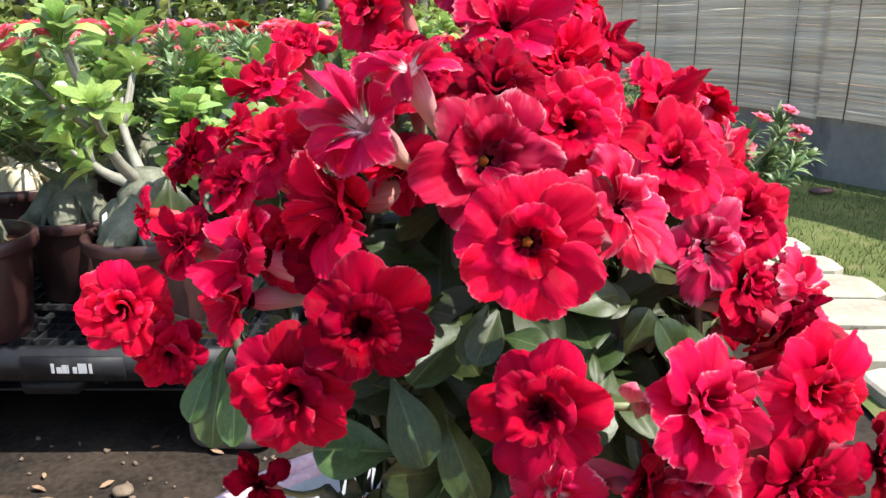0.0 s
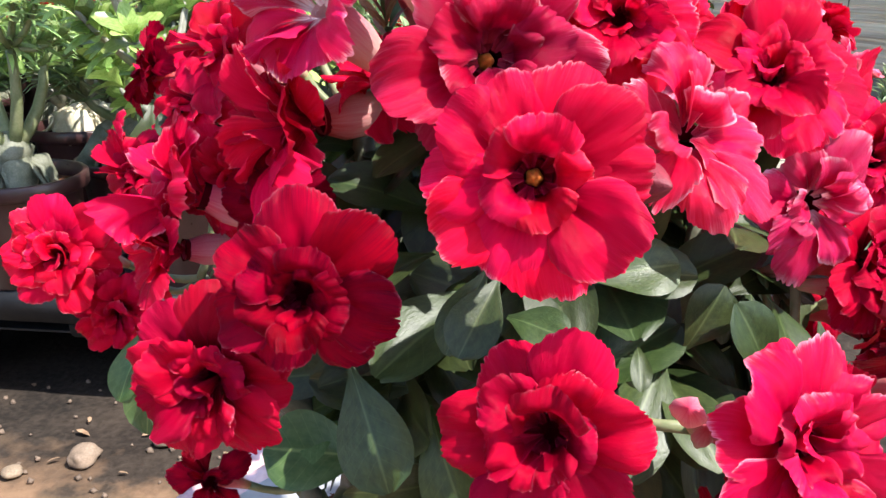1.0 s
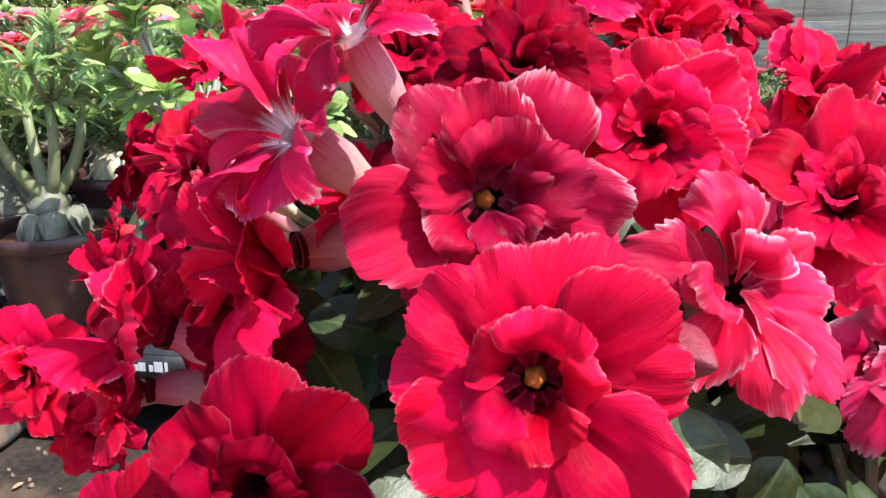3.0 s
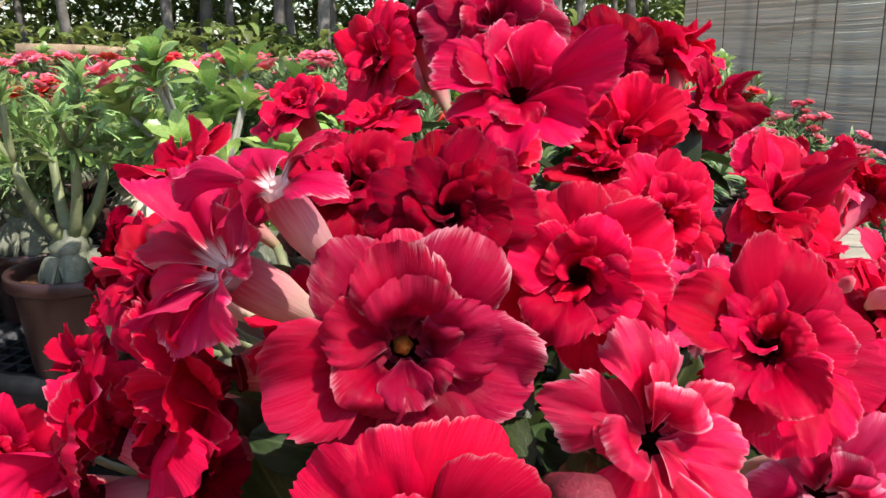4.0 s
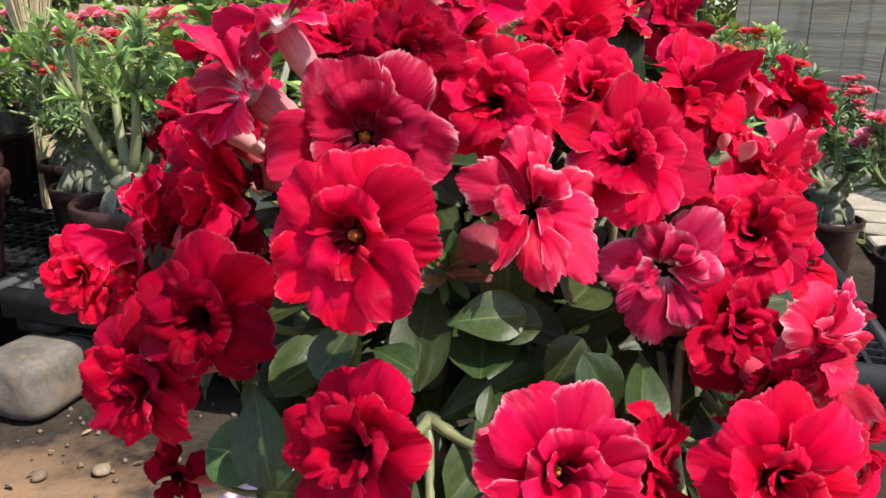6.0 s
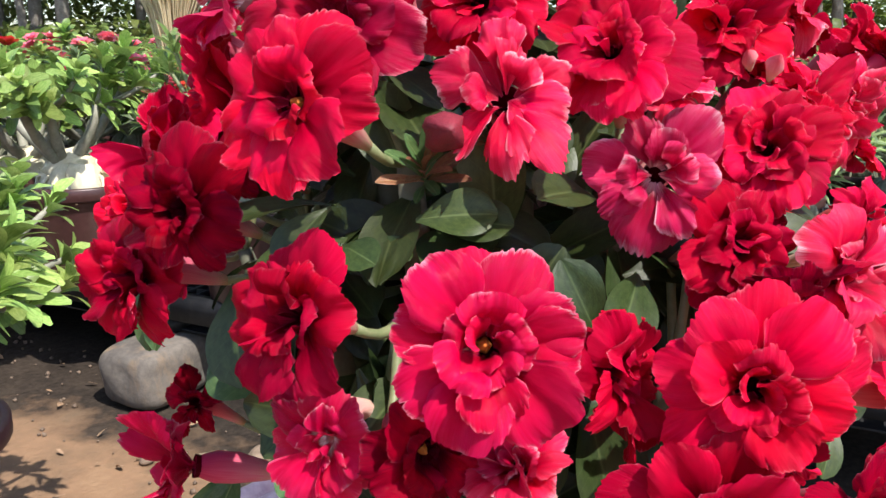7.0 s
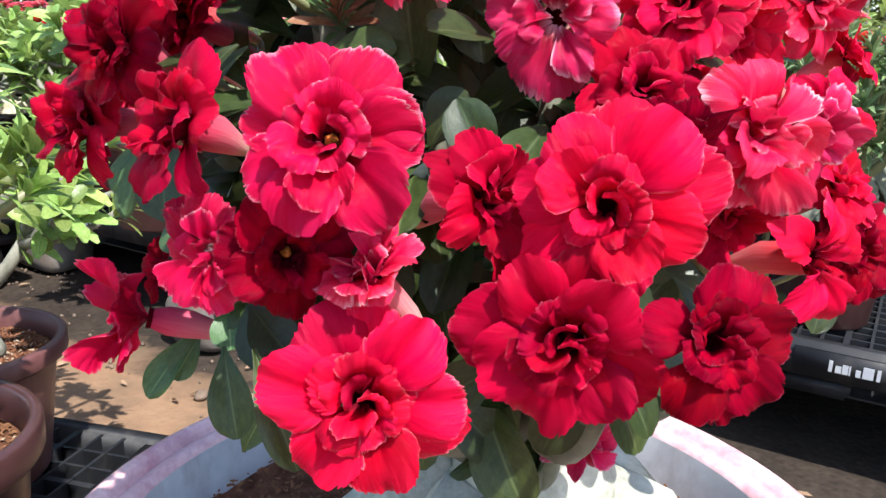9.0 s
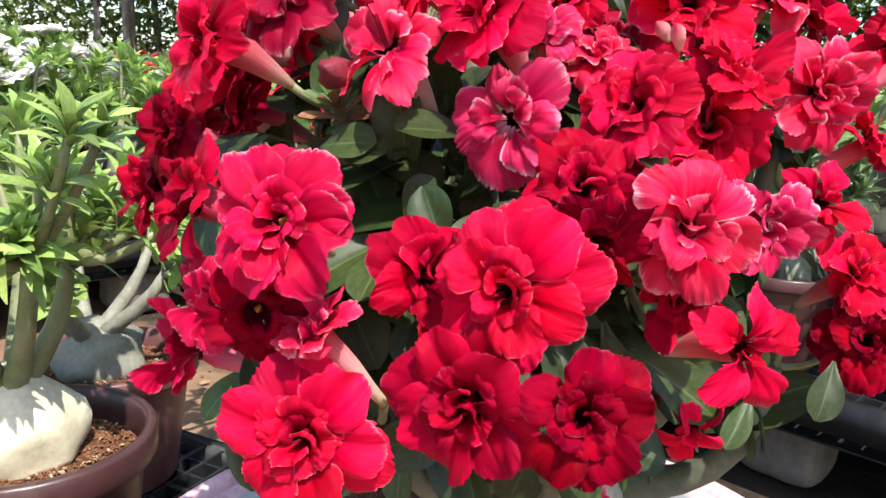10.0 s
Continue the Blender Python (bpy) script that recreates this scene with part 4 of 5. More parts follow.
# ---- far trees, bank and timber ----
def far_tree(x, y, z, high, seed, big):
    rnd = random.Random(seed)
    ob = thing("tree", (x, y, z), "slim grey-barked tree with a loose green crown", "tree", "trees behind the nursery")
    verts, faces, uvs = [], [], []
    top = Vector((rnd.uniform(-0.4, 0.4), rnd.uniform(-0.4, 0.4), high))
    sweep(verts, faces, uvs, curve_points((0, 0, -0.3), top, (rnd.uniform(-0.15, 0.15), 0, 0), 9), [big * (1 - 0.085 * i) for i in range(9)], 10, 0.12, seed)
    ends = []
    for k in range(9):
        a, f = rnd.uniform(0, 6.28), rnd.uniform(0.45, 0.98)
        p = top * f
        q = p + Vector((math.cos(a), math.sin(a), rnd.uniform(0.2, 0.9))) * rnd.uniform(0.7, 1.7)
        sweep(verts, faces, uvs, curve_points(p, q, (0, 0, 0.12), 5), [big * 0.35, big * 0.28, big * 0.2, big * 0.14, big * 0.08], 6, 0.1, seed)
        ends.append(q)
    piece("trunk", raw_mesh("trunk", verts, faces, TREE_BARK, uvs), ob)
    verts, faces, uvs = [], [], []
    for q in ends:
        for _ in range(70):
            p = q + Vector((rnd.gauss(0, 0.45), rnd.gauss(0, 0.45), rnd.gauss(0, 0.35)))
            leaf_rows(verts, faces, uvs, p, (rnd.uniform(-1, 1), rnd.uniform(-1, 1), rnd.uniform(-0.8, 0.4)), (0, 0, 1), 0.2, 0.09, 0.2, rnd)
    piece("crown", raw_mesh("crown", verts, faces, FOLIAGE, uvs), ob)
    return ob


trees = [far_tree(0, 0, 0, 4.2, 3, 0.1), far_tree(0, 0, 0, 5.0, 8, 0.075), far_tree(0, 0, 0, 3.6, 21, 0.13)]
rnd = random.Random(9)
for n in range(46):
    x = -17 + 0.4 * n + rnd.uniform(-0.3, 0.3)
    y = 11.2 + 0.25 * x + rnd.uniform(0, 5.0) + (2.5 if x > 0.4 else 0)
    m = pose(x, y, 0.8 if x < 0 else 0.0, 0, 0, rnd.uniform(0, 360))
    if n < 3:
        trees[n].matrix_basis = m
    else:
        copy_thing(trees[n % 3], m)


def undergrowth():
    rnd = random.Random(4)
    verts, faces, uvs = [], [], []
    for _ in range(30000):
        x = rnd.uniform(-24, 4.5)
        y = 14.5 + (0.25 if x > -12 else 0.9) * x + (7.8 if x <= -12 else 0) + rnd.uniform(0, 7) + (1.5 if x > 0 else 0)
        z = (0.8 if x < 0.5 else 0) + rnd.uniform(0, 4.2) * (0.75 + 0.45 * noise.noise(Vector((x * 0.6, y * 0.6, 1))))
        leaf_rows(verts, faces, uvs, (x, y, z), (rnd.uniform(-1, 1), rnd.uniform(-1, 1), rnd.uniform(-0.2, 0.8)), (0, 0, 1), rnd.uniform(0.2, 0.42), 0.14, 0.3, rnd)
    for _ in range(1800):
        x = rnd.uniform(-12, 1.5)
        y = 10.6 + 0.25 * x + rnd.uniform(0, 2.2)
        z = (0.8 if x < 0.5 else 0) + rnd.uniform(0, 0.6) * (0.7 + 0.6 * noise.noise(Vector((x * 0.9, y * 0.5, 5))))
        leaf_rows(verts, faces, uvs, (x, y, z), (rnd.uniform(-1, 1), rnd.uniform(-1, 1), rnd.uniform(0.0, 0.9)), (0, 0, 1), rnd.uniform(0.15, 0.4), 0.12, 0.3, rnd)
    return new("undergrowth", raw_mesh("undergrowth", verts, faces, FOLIAGE, uvs))


tagged(undergrowth(), "dense dark green undergrowth below the trees", "undergrowth", kind="stuff")
for n, (a, b, r) in enumerate((((-6.9, 8.6, 1.02), (-4.9, 9.9, 0.86), 0.09), ((-4.4, 9.7, 0.8), (-2.6, 10.3, 0.98), 0.07), ((-7.6, 8.9, 0.8), (-6.0, 9.4, 0.85), 0.06))):
    log = thing("log", a, "old pale timber log lying on the bank", "log", "logs on the bank")
    verts, faces, uvs = [], [], []
    sweep(verts, faces, uvs, [p - Vector(a) for p in curve_points(a, b, (0, 0, 0.05), 8)], [r * (1 - 0.04 * i) for i in range(8)], 12, 0.2, n)
    piece("timber", raw_mesh("timber", verts, faces, LOG, uvs), log)


# ---- the planter ----
PX, PY, RIM_Z, RIM_R = 0.013, 0.649, 0.445, 0.367
SOIL_Z = RIM_Z - 0.062
planter = thing("planter", (PX, PY, 0), "large glazed pinkish-white planter with a thick grooved rim", "planter")
R = RIM_R
profile = [(0.0, 0.0), (R * 0.58, 0.0), (R * 0.62, 0.012), (R * 0.72, 0.12), (R * 0.84, 0.27), (R * 0.9, 0.36), (R * 0.905, 0.385), (R * 0.975, 0.392), (R * 0.995, 0.405), (R * 0.998, 0.425), (R * 0.985, 0.44), (R * 0.96, 0.446), (R * 0.938, 0.4445), (R * 0.924, 0.438), (R * 0.914, 0.431), (R * 0.904, 0.4315), (R * 0.893, 0.441), (R * 0.862, 0.4435), (R * 0.847, 0.435)]
piece("body", raw_mesh("body", *lathe(profile, 96, 0.006, 3.0), CERAMIC), planter)
piece("lining", raw_mesh("lining", *lathe([(R * 0.847, 0.4352), (R * 0.838, 0.42), (R * 0.82, 0.37), (R * 0.74, 0.2)], 96, 0.006, 3.0), CERAMIC_IN), planter, None, "unglazed grey inner wall")
piece("soil", soil_mesh(R * 0.828, SOIL_Z, SOIL_POT, 4.0, 0.012), planter, None, "coarse reddish-brown bark soil")


def chips(count, reach, z, seed, mat, least=0.0012, most=0.0042):
    """Loose chips scattered over round soil."""
    rnd = random.Random(seed)
    verts, faces = [], []
    for _ in range(count):
        a, q = rnd.uniform(0, 6.28), reach * 0.8 * math.sqrt(rnd.random())
        x, y, s = q * math.cos(a), q * math.sin(a), rnd.uniform(least, most)
        m = pose(x, y, z + 0.008 + 0.01 * (1 - q / reach), rnd.uniform(-40, 40), rnd.uniform(-40, 40), rnd.uniform(0, 360))
        b = len(verts)
        for dx, dy, dz in ((-1, -0.5, 0), (1, -0.4, 0), (0.8, 0.5, 0), (-0.9, 0.6, 0), (-0.7, -0.3, 0.5), (0.7, -0.2, 0.45), (0.5, 0.4, 0.5), (-0.6, 0.4, 0.4)):
            verts.append(tuple(m @ Vector((dx * s, dy * s, dz * s))))
        faces += [(b + 4, b + 5, b + 6, b + 7), (b, b + 1, b + 5, b + 4), (b + 1, b + 2, b + 6, b + 5), (b + 2, b + 3, b + 7, b + 6), (b + 3, b, b + 4, b + 7)]
    return raw_mesh("bark_chips", verts, faces, mat, smooth=False)


tagged(piece("bark_chips", chips(4200, R, SOIL_Z, 12, CHIP), planter), "loose bark chips on the soil", kind="stuff")
for ob, r, h in ((near_bush, 0.162, 0.245), (near_bulb, 0.15, 0.31)):
    tagged(piece("bark_chips", chips(1500, r * 1.06, h * 0.86 - 0.006, 13, CHIP, 0.0012, 0.0045), ob), "loose bark chips on the soil", kind="stuff")
    tagged(piece("bark_chips", chips(200, r * 1.06, h * 0.86 - 0.004, 14, PALE_CHIP, 0.001, 0.0036), ob), "pale dry chips on the soil", kind="stuff")
for k, (x, y, a) in enumerate(((0.2, -0.12, 60), (0.12, -0.2, -20))):
    verts, faces, uvs = [], [], []
    sweep(verts, faces, uvs, [(-0.035, 0, 0), (0, 0.002, 0.004), (0.035, 0, 0.012)], [0.0014, 0.0014, 0.001], 6)
    straw = thing("straw", (PX + x, PY + y, SOIL_Z + 0.016), "dry pale straw lying on the soil", "straw")
    straw.rotation_euler = (0, radians(-12), radians(a))
    piece("stalk", raw_mesh("stalk", verts, faces, LITTER, uvs), straw)

# ---- the desert rose ----
TX, TY = 0.05, 0.69
rose = thing("desert_rose", (TX, TY, SOIL_Z), "large desert rose covered in double red flowers, in the planter", "desert rose")
AXIS = Vector((0.07, 0.6, 0.72))


def trunk_mesh():
    verts, faces, uvs = [], [], []
    sweep(verts, faces, uvs, [(0, 0, -0.02), (0, 0, 0.03), (0.004, 0, 0.08), (0.008, 0.004, 0.13), (0.01, 0.004, 0.18), (0.012, 0, 0.23)], [0.105, 0.11, 0.095, 0.072, 0.058, 0.045], 24, 0.28, 1.0)
    return raw_mesh("trunk", verts, faces, ROOT, uvs)


piece("trunk", trunk_mesh(), rose, None, "swollen pale grey-green trunk")
for k in range(8):
    verts, faces, uvs = [], [], []
    a = k * 0.81 + 0.3
    d = Vector((math.cos(a), math.sin(a), 0))
    s = (1.0, 0.7, 1.15, 0.8, 0.95, 0.75, 1.1, 0.85)[k] * 1.12
    sweep(verts, faces, uvs, [d * 0.03 + Vector((0, 0, 0.1)), d * 0.085 * s + Vector((0, 0, 0.055)), d * 0.135 * s + Vector((0, 0, 0.025)), d * 0.185 * s + Vector((0, 0, -0.01))], [0.05, 0.055 * s, 0.045 * s, 0.018], 14, 0.45, k * 1.7)
    piece("root", raw_mesh("root", verts, faces, ROOT, uvs), rose)
for x, y, r, k in ((0.06, 0.115, 0.056, 3.0), (0.07, -0.02, 0.055, 8.0), (-0.075, 0.0, 0.055, 12.0), (-0.02, -0.1, 0.05, 5.0)):
    verts, faces, uvs = [], [], []
    d = Vector((x, y, 0))
    sweep(verts, faces, uvs, [d * 0.3 + Vector((0, 0, 0.12)), d * 0.7 + Vector((0, 0, 0.085)), d + Vector((0, 0, 0.04)), d * 1.25 + Vector((0, 0, 0.005)), d * 1.4 + Vector((0, 0, -0.03))], [r * 0.5, r * 0.85, r, r * 0.8, r * 0.3], 16, 0.4, k)
    piece("root", raw_mesh("root", verts, faces, ROOT, uvs), rose, None, "thick rounded surface root")
TIPS = []
PALE_TUBES = (26, 45, 49, 52)
HUB = Vector((TX + 0.012, TY, SOIL_Z + 0.2))


def tip_for(base):
    """The branch end that carries a flower: the nearest one, or a new one a little further in."""
    near = min(TIPS, key=lambda t: (t - base).length, default=None)
    if near is None or (near - base).length > 0.062:
        near = base.lerp(Vector((AXIS.x, AXIS.y, base.z - 0.06)), 0.16)
        TIPS.append(near)
    return near


def bloom(form, tone, at, way, size, seed, layout="", tube=0.042, cup=0.0, bend=1.0):
    """One flower: trumpet tube, rings of petals and its throat, facing along way; cup closes the petals by degrees, bend curves the tube inwards."""
    rnd = random.Random(seed)
    at, way = Vector(at), Vector(way).normalized()
    rad = size / 2
    m = aim(at - rose.location, way, 0.0 if layout else rnd.uniform(0, 6.28))
    inv = m.inverted()
    back = at - way * tube * 0.55
    inward = (Vector((AXIS.x, AXIS.y, at.z - 0.05)) - at).normalized()
    base = back + (inward * 0.5 * bend - way * 0.6 + Vector((0, 0, -0.35 * bend))).normalized() * tube * 0.75
    tip = tip_for(base)
    verts, faces, uvs = [], [], []
    bowl = [at + way * rad * (0.003 * max(cup, 0.0) - 0.02), at - way * tube * 0.25, back, back.lerp(base, 0.55), base]
    sweep(verts, faces, uvs, [inv @ (p - rose.location) for p in reversed(bowl)], [0.0026, rad * 0.15, rad * 0.23, rad * 0.235, rad * (0.14 if cup > 0 else 0.215)], 14, 0.06, seed, False)
    flower = piece("flower", raw_mesh("flower", verts, faces, TUBE if tone in ("blush", "pink", "rosy") or seed in PALE_TUBES else TUBE_RED, uvs), rose, m)
    verts, faces, uvs = [], [], []
    sweep(verts, faces, uvs, [inv @ (p - rose.location) for p in curve_points(tip, base, (0, 0, -0.004), 5)], [0.0032, 0.0028, 0.0025, 0.0024, 0.0027], 7)
    piece("stalk", raw_mesh("stalk", verts, faces, STEM, uvs), flower, None, "green flower stalk")
    for word in (layout or FORMS[form]).split():
        turn, _, k = word[1:].partition(",")
        ring, lift, wild = RINGS[word[0]]
        wild *= (0.9 if word[0] in "icm" else 0.55) if layout else 1.5
        s = rad * float(k or 1) * rnd.uniform(0.93, 1.07)
        lean = {"o": 5, "b": 5, "m": 8, "i": 7, "c": 16}.get(word[0], 5)
        piece("petal", rnd.choice(PETALS[tone][ring]), flower, pose(0, 0, rad * (0.012 * lift + 0.0024 * max(cup, 0.0)), 0, 0, float(turn) + rnd.uniform(-wild, wild)) @ pose(0, 0, 0, lean + rnd.uniform(-wild, wild) * 0.6, rnd.uniform(-wild, wild) - cup, 0) @ Matrix.Diagonal((s, s, s * rnd.uniform(0.8, 1.2), 1)))
    verts, faces = lathe([(0.002 * rad, -0.42 * rad), (0.1 * rad, -0.38 * rad), (0.14 * rad, -0.14 * rad), (0.17 * rad, 0.05 * rad)], 16)
    piece("throat", raw_mesh("throat", verts, faces, PETAL[tone if tone == "blush" else "dark"], [(0.12, 0.5)] * len(verts)), flower, None, "pale throat" if tone == "blush" else "dark red throat")
    if form == "open" or seed == 5:
        bm = bmesh.new()
        bmesh.ops.create_icosphere(bm, subdivisions=3, radius=rad * 0.075)
        for v in bm.verts:
            turn = math.atan2(v.co.y, v.co.x)
            k = (1 + 0.1 * math.cos(5 * turn)) * (1.0 - 0.4 * v.co.z / (rad * 0.075))
            v.co = Vector((v.co.x * k, v.co.y * k, v.co.z * 2.2 - rad * 0.08))
        part("stamen", bm, STAMEN, flower, "yellow stamen cone")
    return flower


bloom("open", "red", (0.041, 0.356, 0.918), (-0.03, -0.97, 0.26), 0.072, 1, "o108,.97 o38,1.02 o-35,1.05 o-105,.88 o184,.97 b148,.97 b2,1.07 b-74,1.08 b220,1.02 b68,.98" + CUP)
bloom("rose", "dark", (-0.043, 0.381, 0.864), (0.03, -0.97, 0.26), 0.070, 2, "b95,1.1 b42,1.14 o-42,1.02 b-8,1.05 o-108,.9 o145,.98 b200,.95 m150,.8 m-20,.8 i0,1.15 i72,1.1 i144,1.2 i216,1.1 i288,1.15 i40,.75 i160,.7 i280,.75")
bloom("rose", "deep", (-0.083, 0.388, 0.824), (-0.15, -0.99, 0.05), 0.072, 3)
bloom("loose", "deep", (0.050, 0.343, 0.836), (-0.25, -0.93, 0.27), 0.072, 4, "o75,1.05 o15,.95 o-40,.95 o-110,1.0 o195,1.0 o135,.95 m60,.9 m150,1.0 m-90,1.0 f-140,.6" + CUP, tube=0.024)
bloom("rose", "sheen_red", (0.127, 0.342, 0.838), (0.47, -0.82, 0.33), 0.072, 5, "o130,1.0 o60,1.02 o2,.96 o-50,1.1 o214,1.02 m-88,1.0 b-102,1.0 b100,.98 b165,.94 b18,.98" + TWIST)
bloom("loose", "blush", (0.057, 0.349, 0.784), (0.15, -0.99, -0.03), 0.055, 6)
bloom("open", "dark", (0.102, 0.345, 0.790), (0.81, -0.58, -0.04), 0.056, 7)
bloom("rose", "red", (0.212, 0.401, 0.816), (0.24, -0.97, 0.09), 0.076, 8, "o125,1.0 o55,1.02 o-12,.98 o172,.97 m-48,1.15 o-132,1.0 b20,1.12 b86,1.05 b-75,.95 m150,1.0" + TWIST)
bloom("rose", "deep", (0.205, 0.389, 0.765), (0.25, -0.97, 0.00), 0.080, 9, "o130,.92 m58,1.2 o-20,.98 o-104,1.02 o206,.97 b180,1.12 b-52,.98 b80,.95 f100,.5 f20,.42" + TWIST)
bloom("rose", "red", (0.139, 0.346, 0.738), (0.56, -0.81, 0.15), 0.080, 10, "o118,1.0 o56,1.05 o4,.98 o-68,.97 o-125,.92 o168,1.08 b-16,1.14 b90,1.0 m150,.9 m-100,.8 f100,.6 m30,.8" + TWIST)
bloom("loose", "rosy", (0.137, 0.357, 0.784), (-0.26, -0.57, 0.78), 0.046, 11)
bloom("rose", "dark", (0.255, 0.398, 0.772), (0.56, -0.79, 0.27), 0.058, 12, "o80,1.0 o10,1.0 o-50,1.0 o-110,1.0 o160,.9 b40,1.05 b-85,1.05 m100,.9 m20,.9 m-60,.9" + TWIST)
bloom("loose", "deep", (0.157, 0.403, 0.809), (0.97, -0.16, 0.16), 0.068, 13)
bloom("rose", "deep", (0.196, 0.475, 0.852), (0.61, -0.76, 0.23), 0.064, 14)
bloom("loose", "pink", (0.161, 0.458, 0.885), (0.26, -0.96, 0.14), 0.070, 15, "o48,1.0 s112,.9 o175,.9 f-98,1.1 s-58,.95 l-140,.85 o0,.8 f20,.5 f200,.45 m90,.8 i40 i200")
bloom("loose", "rosy", (0.100, 0.429, 0.917), (0.15, -0.82, 0.55), 0.076, 16, "s105,1.08 s160,.98 s30,.9 o-12,.72 s-52,1.2 s-78,1.1 s-120,.9 m190,.7 f85,.55 f-40,.55 l140,.6 i60 i200")
bloom("loose", "rosy", (0.241, 0.505, 0.834), (0.66, -0.61, 0.44), 0.072, 17)
bloom("star", "red", (0.274, 0.505, 0.782), (0.93, -0.32, 0.20), 0.070, 18)
bloom("star", "red", (0.235, 0.549, 0.713), (0.73, -0.50, -0.46), 0.050, 19)
bloom("rose", "dark", (0.277, 0.717, 0.740), (0.40, -0.87, 0.30), 0.075, 20)
bloom("loose", "red", (0.203, 0.595, 0.883), (0.70, -0.71, 0.06), 0.082, 21)
bloom("loose", "rosy", (0.237, 0.670, 0.906), (0.82, -0.56, -0.11), 0.076, 22)
bloom("loose", "pink", (0.257, 0.559, 0.834), (0.74, -0.67, 0.07), 0.056, 23)
bloom("star", "red", (0.258, 0.641, 0.839), (0.68, -0.71, 0.16), 0.062, 24)
bloom("open", "crimson", (0.023, 0.417, 0.947), (0.30, -0.92, 0.26), 0.081, 25, "o126,1.0 o60,.98 o-14,1.02 o196,1.06 o-70,.9 b95,.95 b-120,1.0 m100,1.1 m160,1.0 m25,1.0 m-80,.6" + CUP)
bloom("loose", "red", (-0.050, 0.452, 0.917), (-0.76, -0.64, -0.05), 0.09, 26, "l90 l18,.95 l-54,1.05 l-126 l162 o50 o-90,1.05 b200 m40,1.1 f150,.72 l-80,.7 f-20,.66 m110,.9 m-60,.9 i10 i130", 0.036, 24, 0.15)
bloom("loose", "blush", (-0.043, 0.435, 0.962), (-0.50, -0.64, 0.58), 0.078, 27, "s118,1.15 s72,1.05 s172,1.25 s215,1.15 s-28,1.05 l-80,.9 f140,.8 f40,.75 l250,.85", 0.036, 0, 0.3)
bloom("star", "blush", (-0.018, 0.420, 0.995), (-0.36, -0.42, 0.83), 0.060, 28, "s90 s18 s-54,1.05 l-126,.95 s162,1.05 l54,.8 s-90,.8 f200,.7", 0.034, -6, 0.15)
bloom("rose", "red", (-0.132, 0.729, 0.993), (-0.17, -0.51, 0.84), 0.072, 29)
bloom("rose", "dark", (0.031, 0.451, 0.982), (0.26, -0.82, 0.51), 0.060, 30)
bloom("rose", "deep", (-0.014, 0.487, 0.984), (0.18, -0.66, 0.73), 0.060, 31)
bloom("loose", "sheen_red", (0.043, 0.550, 1.015), (0.16, -0.84, 0.52), 0.080, 32, "l180,1.1 l10,1.14 l-100,.95 l-45,.95 m62,1.15 m102,1.15 m142,1.1 l215,.9 m-80,.8" + CUP)
bloom("open", "red", (-0.061, 0.700, 1.031), (-0.51, -0.83, 0.25), 0.078, 33)
bloom("rose", "crimson", (0.026, 0.592, 1.046), (0.19, -0.93, 0.31), 0.072, 34)
bloom("rose", "dark", (0.082, 0.759, 1.024), (0.05, -1.00, 0.02), 0.080, 35)
bloom("rose", "red", (0.075, 0.462, 0.960), (0.03, -0.97, 0.22), 0.068, 36)
bloom("rose", "red", (0.110, 0.572, 0.957), (0.19, -0.93, 0.31), 0.064, 37)
bloom("loose", "red", (0.091, 0.606, 0.989), (0.14, -0.93, 0.34), 0.072, 38)
bloom("rose", "red", (0.139, 0.462, 0.937), (-0.02, -0.81, 0.58), 0.074, 39)
bloom("loose", "red", (0.169, 0.622, 0.955), (0.46, -0.78, 0.43), 0.084, 40)
bloom("loose", "red", (0.245, 0.786, 0.942), (0.76, -0.51, 0.41), 0.074, 41)
bloom("loose", "deep", (0.148, 0.748, 1.002), (0.83, -0.54, 0.18), 0.070, 42)
bloom("rose", "red", (0.205, 0.508, 0.893), (0.11, -0.90, 0.41), 0.066, 43)
bloom("rose", "red", (-0.234, 0.530, 0.818), (-0.01, -0.97, 0.24), 0.072, 44)
bloom("loose", "sheen_red", (-0.110, 0.457, 0.878), (-0.84, -0.36, 0.40), 0.082, 45, "l90 l18 l-54 l-126 l162,.95 o54,.9 o-90,.9 b198,.9 f20,.7 m120,.8 m-30,.8 i0 i150", 0.046, 14, 0.1)
bloom("star", "red", (-0.265, 0.672, 0.854), (-0.94, -0.29, 0.19), 0.052, 46)
bloom("loose", "red", (-0.204, 0.624, 0.909), (-0.57, -0.41, 0.71), 0.057, 47)
bloom("rose", "deep", (-0.206, 0.533, 0.782), (0.19, -0.96, -0.20), 0.060, 48)
bloom("loose", "red", (-0.104, 0.487, 0.942), (-0.45, -0.74, 0.50), 0.064, 49)
bloom("star", "sheen_red", (-0.081, 0.416, 0.701), (-0.64, -0.70, 0.24), 0.082, 50, "l90 o20 l-54 o-120 l162 o-80,.95 l55,.85 b200,.9 m100,.9 i0", 0.042, 18, 0.2)
bloom("star", "dark", (-0.128, 0.467, 0.710), (0.18, -0.85, 0.50), 0.052, 51)
bloom("loose", "red", (-0.122, 0.457, 0.851), (-0.74, -0.62, 0.16), 0.066, 52, "l90 l18 l-54 l-126 l162,.95 o54,.9 o-90,.9 b198,.9 f20,.7 m120,.8 i0 i150", 0.036, 20, 0.2)
bloom("loose", "red", (0.262, 0.720, 0.782), (0.70, -0.52, 0.50), 0.070, 53)
bloom("rose", "red", (-0.098, 0.469, 0.883), (-0.18, -0.98, 0.03), 0.064, 54)
